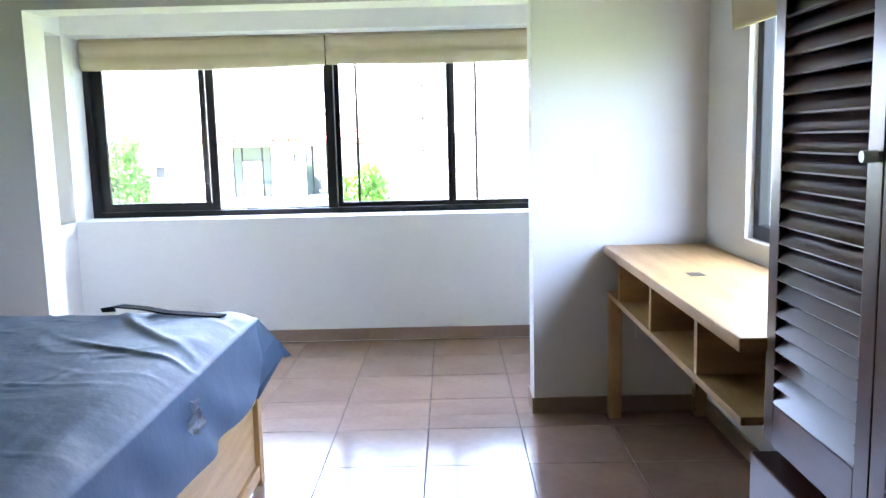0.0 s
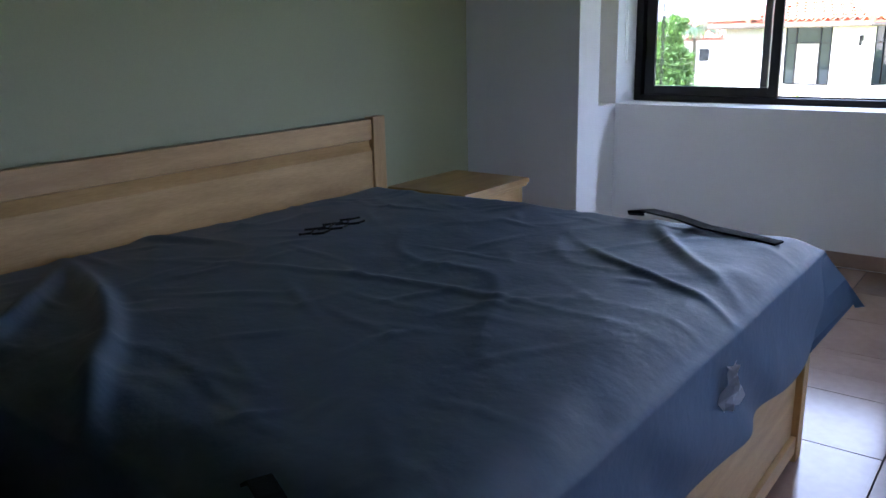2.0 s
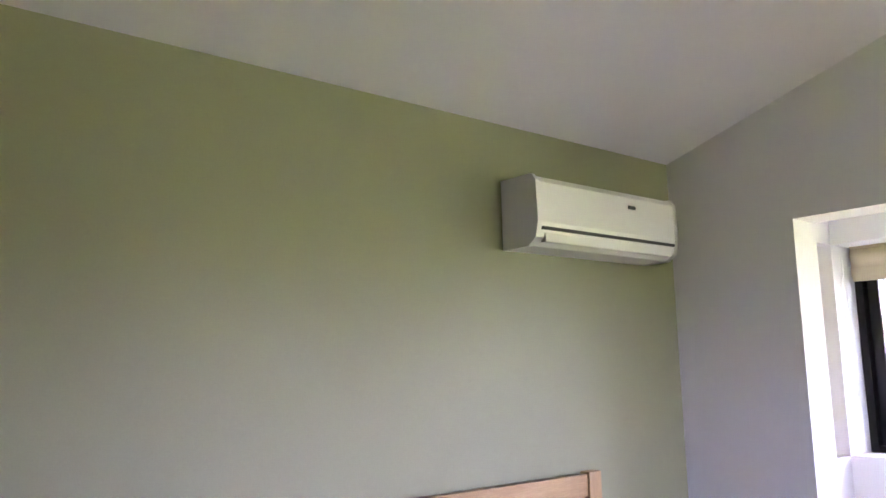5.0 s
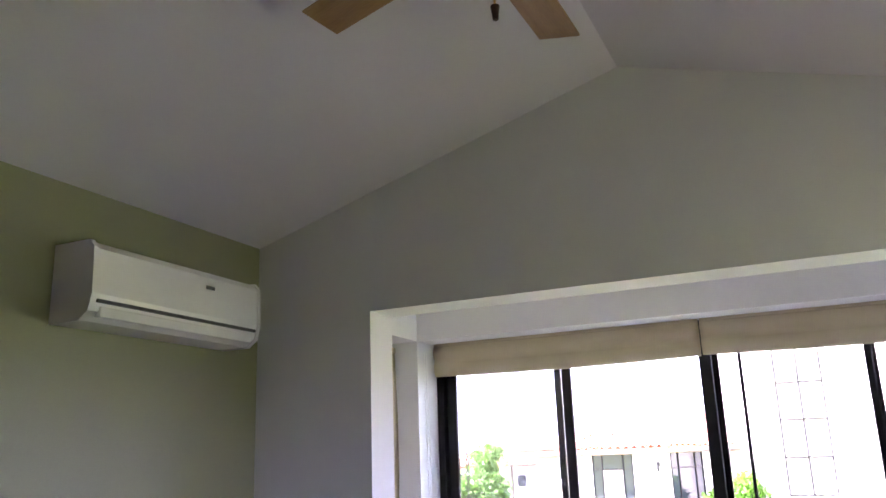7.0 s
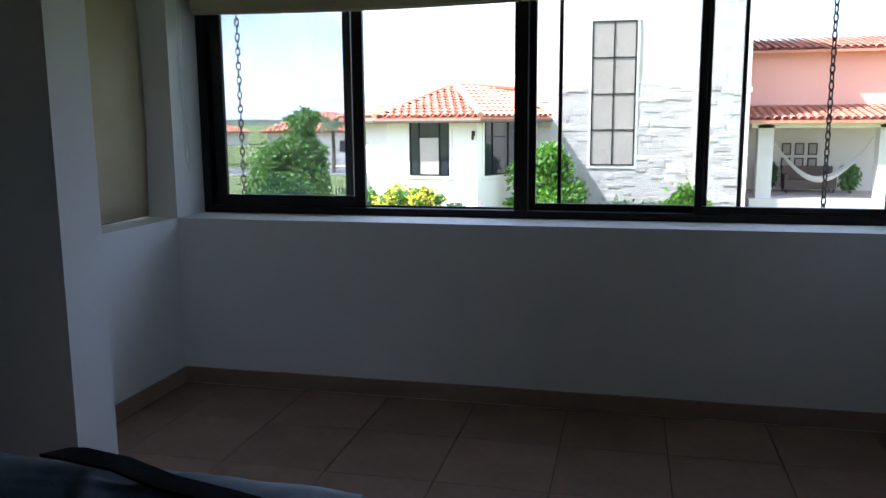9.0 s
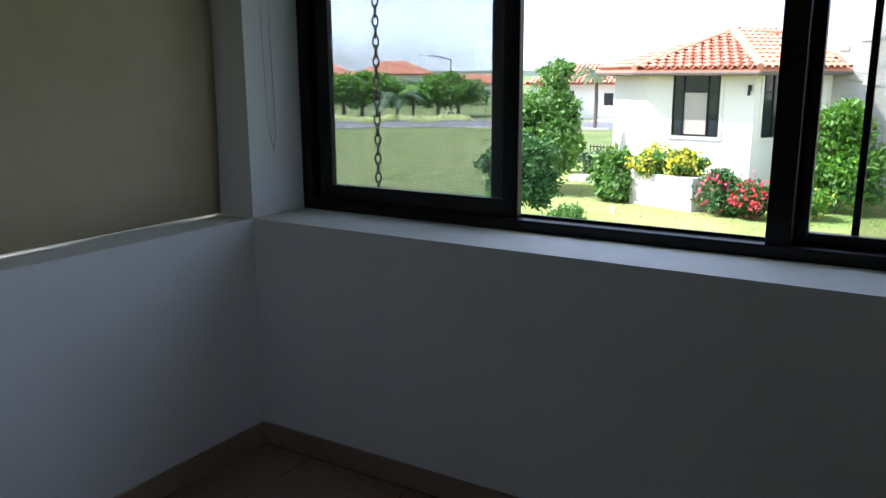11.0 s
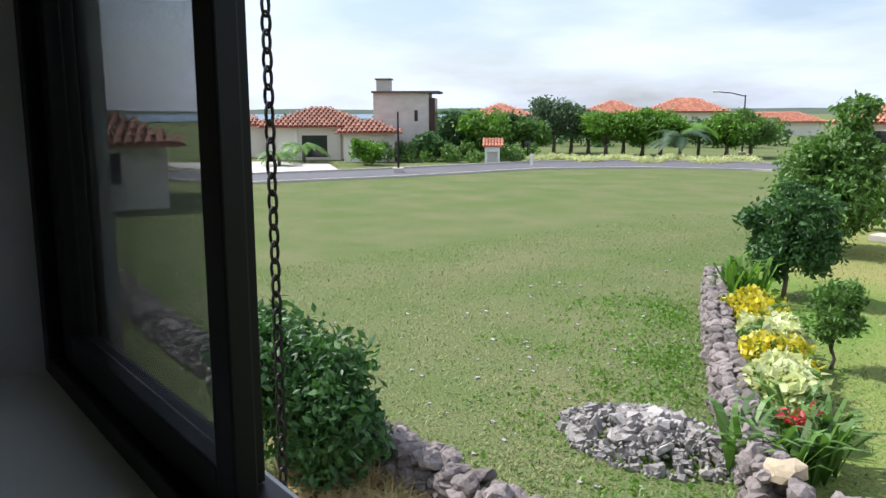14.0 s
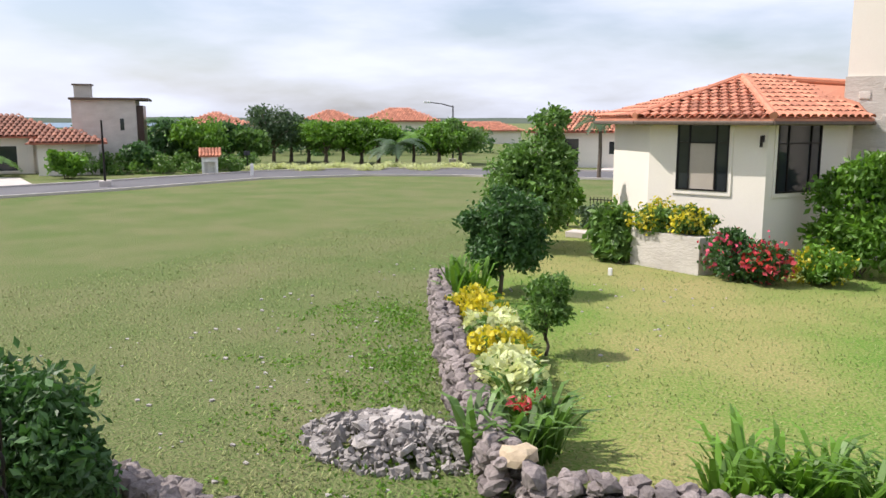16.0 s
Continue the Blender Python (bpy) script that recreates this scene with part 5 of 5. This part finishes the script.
def street_lamp(yaw, rng, h, arm, label):
    at, tn = local(yaw, rng)
    s = thing("street_lamp", at, label, "street lamp", turn=tn)
    part("pole", tube([(0, 0, 0), (0, 0, h * 0.5), (0, 0, h)], 0.07, 8, 0.7), IRON, s)
    part("base", box(-0.3, 0.3, -0.3, 0.3, 0, 0.3, 0.03), CONCRETE, s)
    if arm:
        part("arm", tube([(0, 0, h - 0.1), (-arm * 0.5, 0, h + 0.15), (-arm, 0, h + 0.25)], 0.04, 6), IRON, s)
        part("head", box(-arm - 0.5, -arm + 0.1, -0.15, 0.15, h + 0.2, h + 0.36, 0.05), PLASTIC, s, "pale lamp head")


street_lamp(55.6, 45, 3.4, 0, "thin black street post in a block base")
street_lamp(32.0, 66, 4.6, 1.9, "street lamp with a curved arm")
at, tn = local(46.1, 51.0)
po = thing("utility_post", at, "short white utility post on the lot's edge", "post", turn=tn)
part("post", box(-0.1, 0.1, -0.1, 0.1, 0, 0.75, 0.02), PLASTIC, po)
at, tn = local(46.4, 55)
sg = thing("street_sign", at, "thin dark sign post by the road", "sign", turn=tn)
part("post", tube([(0, 0, 0), (0, 0, 1.3)], 0.04, 6), IRON, sg)
part("plate", box(-0.2, 0.2, -0.02, 0.02, 1.1, 1.4), VENT, sg)


# ---- rain chains outside the window ----
def rain_chain(x, y, z0, z1, label):
    c = thing("rain_chain", (x, y, 0), label, "chain", "rain chains")
    bm = bmesh.new()
    tube([(0.0125 * math.cos(a), 0, 0.024 * math.sin(a) * (1 + 0.15 * abs(math.sin(a)))) for a in (2 * math.pi * k / 12 for k in range(13))], 0.0045, 5, bm=bm)
    me = bpy.data.meshes.new("link")
    bm.to_mesh(me)
    bm.free()
    me.materials.append(IRON)
    for k in range(int((z1 - z0) / 0.043)):
        o = new("link", me)
        o.parent = c
        o.matrix_basis = pose(0, 0, z0 + 0.025 + 0.043 * k, 0, 0, 90 * (k % 2) + 25)


rain_chain(-2.565, 6.55, GZ, 3.0, "black iron rain chain hanging outside the window")
rain_chain(0.79, 6.55, GZ, 3.0, "black iron rain chain hanging outside the window")
eave = structure("roof_eave", boxes([(AL - 0.8, AR + 0.8, YW, YW + 0.75, 3.0, 3.15), (AL - 0.8, AR + 0.8, 3.9, YW, 3.0, 3.15)]), STUCCO, "roof overhang above the bay window", "roof")


# ---- dry-stone walls, rubble, grass ----
def stone_meshes(n, seed, flat=0.75):
    out = []
    for k in range(n):
        bm = bmesh.new()
        bmesh.ops.create_icosphere(bm, subdivisions=2, radius=1)
        for v in bm.verts:
            q = v.co.copy()
            f = 1 + 0.45 * noise.noise(q * 1.3 + Vector((seed + k * 7.3, 0, 0))) + 0.2 * noise.noise(q * 3.1 + Vector((0, seed + k, 0)))
            m = max(abs(q.x), abs(q.y), abs(q.z))
            v.co = q * f * (0.62 + 0.38 / max(m, 0.6) * 0.75)
            v.co.z *= flat
        me = bpy.data.meshes.new("stone")
        bm.to_mesh(me)
        bm.free()
        me.materials.append(STONE)
        out.append(me)
    return out


SM = stone_meshes(9, 3)


def dry_wall(points, height, thick, label, seed):
    w = thing("dry_stone_wall", (*points[0], GZ), label, "stone wall", "dry stone walls")
    r = random.Random(seed)
    o = Vector(points[0])
    for a, b in zip(points, points[1:]):
        a, b = Vector(a), Vector(b)
        L = (b - a).length
        d = (b - a) / L
        n = Vector((-d.y, d.x))
        for layer in range(4):
            s = r.uniform(0, 0.15)
            while s < L:
                size = r.uniform(0.065, 0.125)
                for side in (-1, 1):
                    p = a + d * (s + r.uniform(-0.05, 0.05)) + n * side * thick * (0.34 - 0.05 * layer) - o
                    t = new("stone", r.choice(SM))
                    t.parent = w
                    t.matrix_basis = Matrix.LocRotScale((p.x, p.y, 0.08 + layer * height / 4.2 + r.uniform(-0.02, 0.04)), Euler((r.uniform(-0.5, 0.5), r.uniform(-0.5, 0.5), r.uniform(0, 6))), (size * r.uniform(0.85, 1.3), size, size * r.uniform(0.75, 1.1)))
                s += size * 1.75
    return w


dry_wall([(-9.48, 18.94), (-6.98, 15.39), (-5.38, 13.29), (-3.93, 11.59)], 0.5, 0.42, "dry-stacked brown field-stone wall between the lots", 1)
dry_wall([(-3.78, 11.49), (-2.38, 11.89), (1.42, 12.44)], 0.5, 0.4, "dry-stacked field-stone wall along the garden", 2)
dry_wall([(-16.5, 9.85), (-12.85, 9.5), (-10.6, 9.4), (-8.9, 9.55), (-7.13, 9.66), (-6.2, 9.67), (-5.2, 9.70), (-4.3, 9.85)], 0.42, 0.4, "low pale dry-stone wall by the shrub", 3)
big = thing("boulder", (-3.93, 11.69, GZ + 0.5), "large tan boulder on the wall's corner", "boulder")
bo = new("block", SM[2].copy())
bo.data.materials[0] = mat("tan_boulder", (0.55, 0.44, 0.30), (0.42, 0.33, 0.22), 0.9, 3, 25, 0.5, dist=0.02)
bo.parent = big
bo.scale = (0.17, 0.15, 0.13)
rub = thing("rubble_heap", (-5.73, 12.24, GZ), "heap of broken grey rubble on the grass", "rubble", kind="stuff")
bm = bmesh.new()
r = random.Random(9)
for k in range(1100):
    a, q = r.uniform(0, 6.28), r.random() ** 0.6
    x, y = math.cos(a) * q * 1.1, math.sin(a) * q * 0.8
    s = r.uniform(0.012, 0.055) if k > 40 else r.uniform(0.06, 0.10)
    z = max(0, 0.24 * (1 - q * q)) * r.uniform(0.7, 1.1)
    res = bmesh.ops.create_cube(bm, size=1, matrix=pose(x, y, z, r.uniform(0, 90), r.uniform(0, 90), r.uniform(0, 90)) @ Matrix.Diagonal((s * 1.5, s, s * 0.7, 1)))
    for v in res["verts"]:
        v.co += Vector((r.uniform(-1, 1), r.uniform(-1, 1), r.uniform(-1, 1))) * s * 0.4
part("rubble", bm, RUBBLE, rub)
slabs = []
for k in range(6):
    b = bmesh.new()
    bmesh.ops.create_icosphere(b, subdivisions=1, radius=1)
    for v in b.verts:
        v.co *= 1 + 0.5 * noise.noise(v.co * 1.7 + Vector((k * 5.1, 2, 0)))
        v.co.z = max(-0.3, min(0.35, v.co.z * 0.6))
    me = bpy.data.meshes.new("slab")
    b.to_mesh(me)
    b.free()
    me.materials.append(RUBBLE)
    slabs.append(me)
for k in range(60):
    a, q = r.uniform(0, 6.28), r.random() ** 0.7
    o = new("slab", r.choice(slabs))
    o.parent = rub
    sz = r.uniform(0.05, 0.15) * (1.15 - 0.5 * q)
    o.matrix_basis = Matrix.LocRotScale((math.cos(a) * q, math.sin(a) * q * 0.72, 0.03 + 0.19 * (1 - q * q)), Euler((r.uniform(-0.6, 0.6), r.uniform(-0.6, 0.6), r.uniform(0, 6))), (sz * 1.3, sz, sz))
gr = np.random.default_rng(8)
px = np.concatenate([gr.uniform(-17, 6, 52000), gr.normal(-5.6, 0.7, 2500), gr.normal(-6.0, 0.5, 1800)])
py = np.concatenate([6.8 + 22 * gr.random(52000) ** 1.5, gr.normal(14.3, 0.9, 2500), gr.normal(9.9, 0.6, 1800)])
tagged(blades("grass_tufts", np.stack([px, py, 0 * px + GZ], 1), 0.04, 0.0065, BLADE, None, seed=9, lean=1.3), "short scattered grass tufts on the lot", "grass", kind="stuff")
sx, sy = gr.normal(-6.3, 0.55, 2200), gr.normal(8.95, 0.25, 2200)
tagged(blades("dry_straw", np.stack([sx, sy, 0 * sx + GZ + 0.02], 1), 0.2, 0.006, DRY, None, seed=10, lean=1.6), "yellow dry straw lying by the low wall", "straw", kind="stuff")
wd = []
for k in range(150):
    q, off = gr.random(), abs(gr.normal(0, 0.95)) + 0.3
    x, y = -9.2 + 4.6 * q - off * 0.8, 18.3 - 5.9 * q - off * 0.55
    wd.append((x, y, GZ + 0.02, 0.42, 0.42, 0.04))
for k in range(40):
    wd.append((gr.normal(-5.0, 0.8), gr.normal(11.3, 0.5), GZ + 0.03, 0.22, 0.22, 0.04))
tagged(leaves("weeds", wd, 5000, 0.055, L_LIME, None, seed=12, slim=0.6), "low green weeds spreading over the grass by the stone wall", "weeds", kind="stuff")
cl = np.random.default_rng(4)
bm = bmesh.new()
for k in range(260):
    x, y = cl.uniform(-12, -4.2), 8 + 14 * cl.random() ** 1.5
    s = cl.uniform(0.015, 0.045)
    bmesh.ops.create_cube(bm, size=1, matrix=pose(x, y, GZ + s * 0.3, 20 * cl.random(), 20 * cl.random(), 90 * cl.random()) @ Matrix.Diagonal((s * 1.4, s, s * 0.6, 1)))
tagged(link("scattered_pebbles", bm, RUBBLE), "small pale stones scattered over the grass", "pebbles", kind="stuff")

# ---- floor tiles ----
TS, TX, TY = 0.45, -0.03, 3.905


def floor_tiles():
    cache = {}
    for x0, x1, y0, y1 in ((XL, XR, YB, YF + 0.0), (OL, OR, YF, YF + TH), (AL, AR, YF + TH, YA)):
        i0, i1 = math.floor((x0 - TX) / TS), math.ceil((x1 - TX) / TS)
        j0, j1 = math.floor((y0 - TY) / TS), math.ceil((y1 - TY) / TS)
        for i in range(i0, i1):
            for j in range(j0, j1):
                a, b = max(x0, TX + i * TS + 0.0022), min(x1, TX + (i + 1) * TS - 0.0022)
                c, d = max(y0, TY + j * TS + 0.0022), min(y1, TY + (j + 1) * TS - 0.0022)
                if b - a < 0.02 or d - c < 0.02:
                    continue
                key = (round(b - a, 3), round(d - c, 3))
                if key not in cache:
                    me = bpy.data.meshes.new("tile")
                    bm = box(-key[0] / 2, key[0] / 2, -key[1] / 2, key[1] / 2, -0.005, 0.0)
                    top_edges = [e for e in bm.edges if all(v.co.z > -0.001 for v in e.verts)]
                    bmesh.ops.bevel(bm, geom=top_edges, offset=0.0012, segments=1, affect="EDGES")
                    bm.to_mesh(me)
                    bm.free()
                    me.materials.append(TILE)
                    cache[key] = me
                t = new("tile", cache[key])
                t.location = ((a + b) / 2, (c + d) / 2, 0)
                t.parent = floor


floor_tiles()
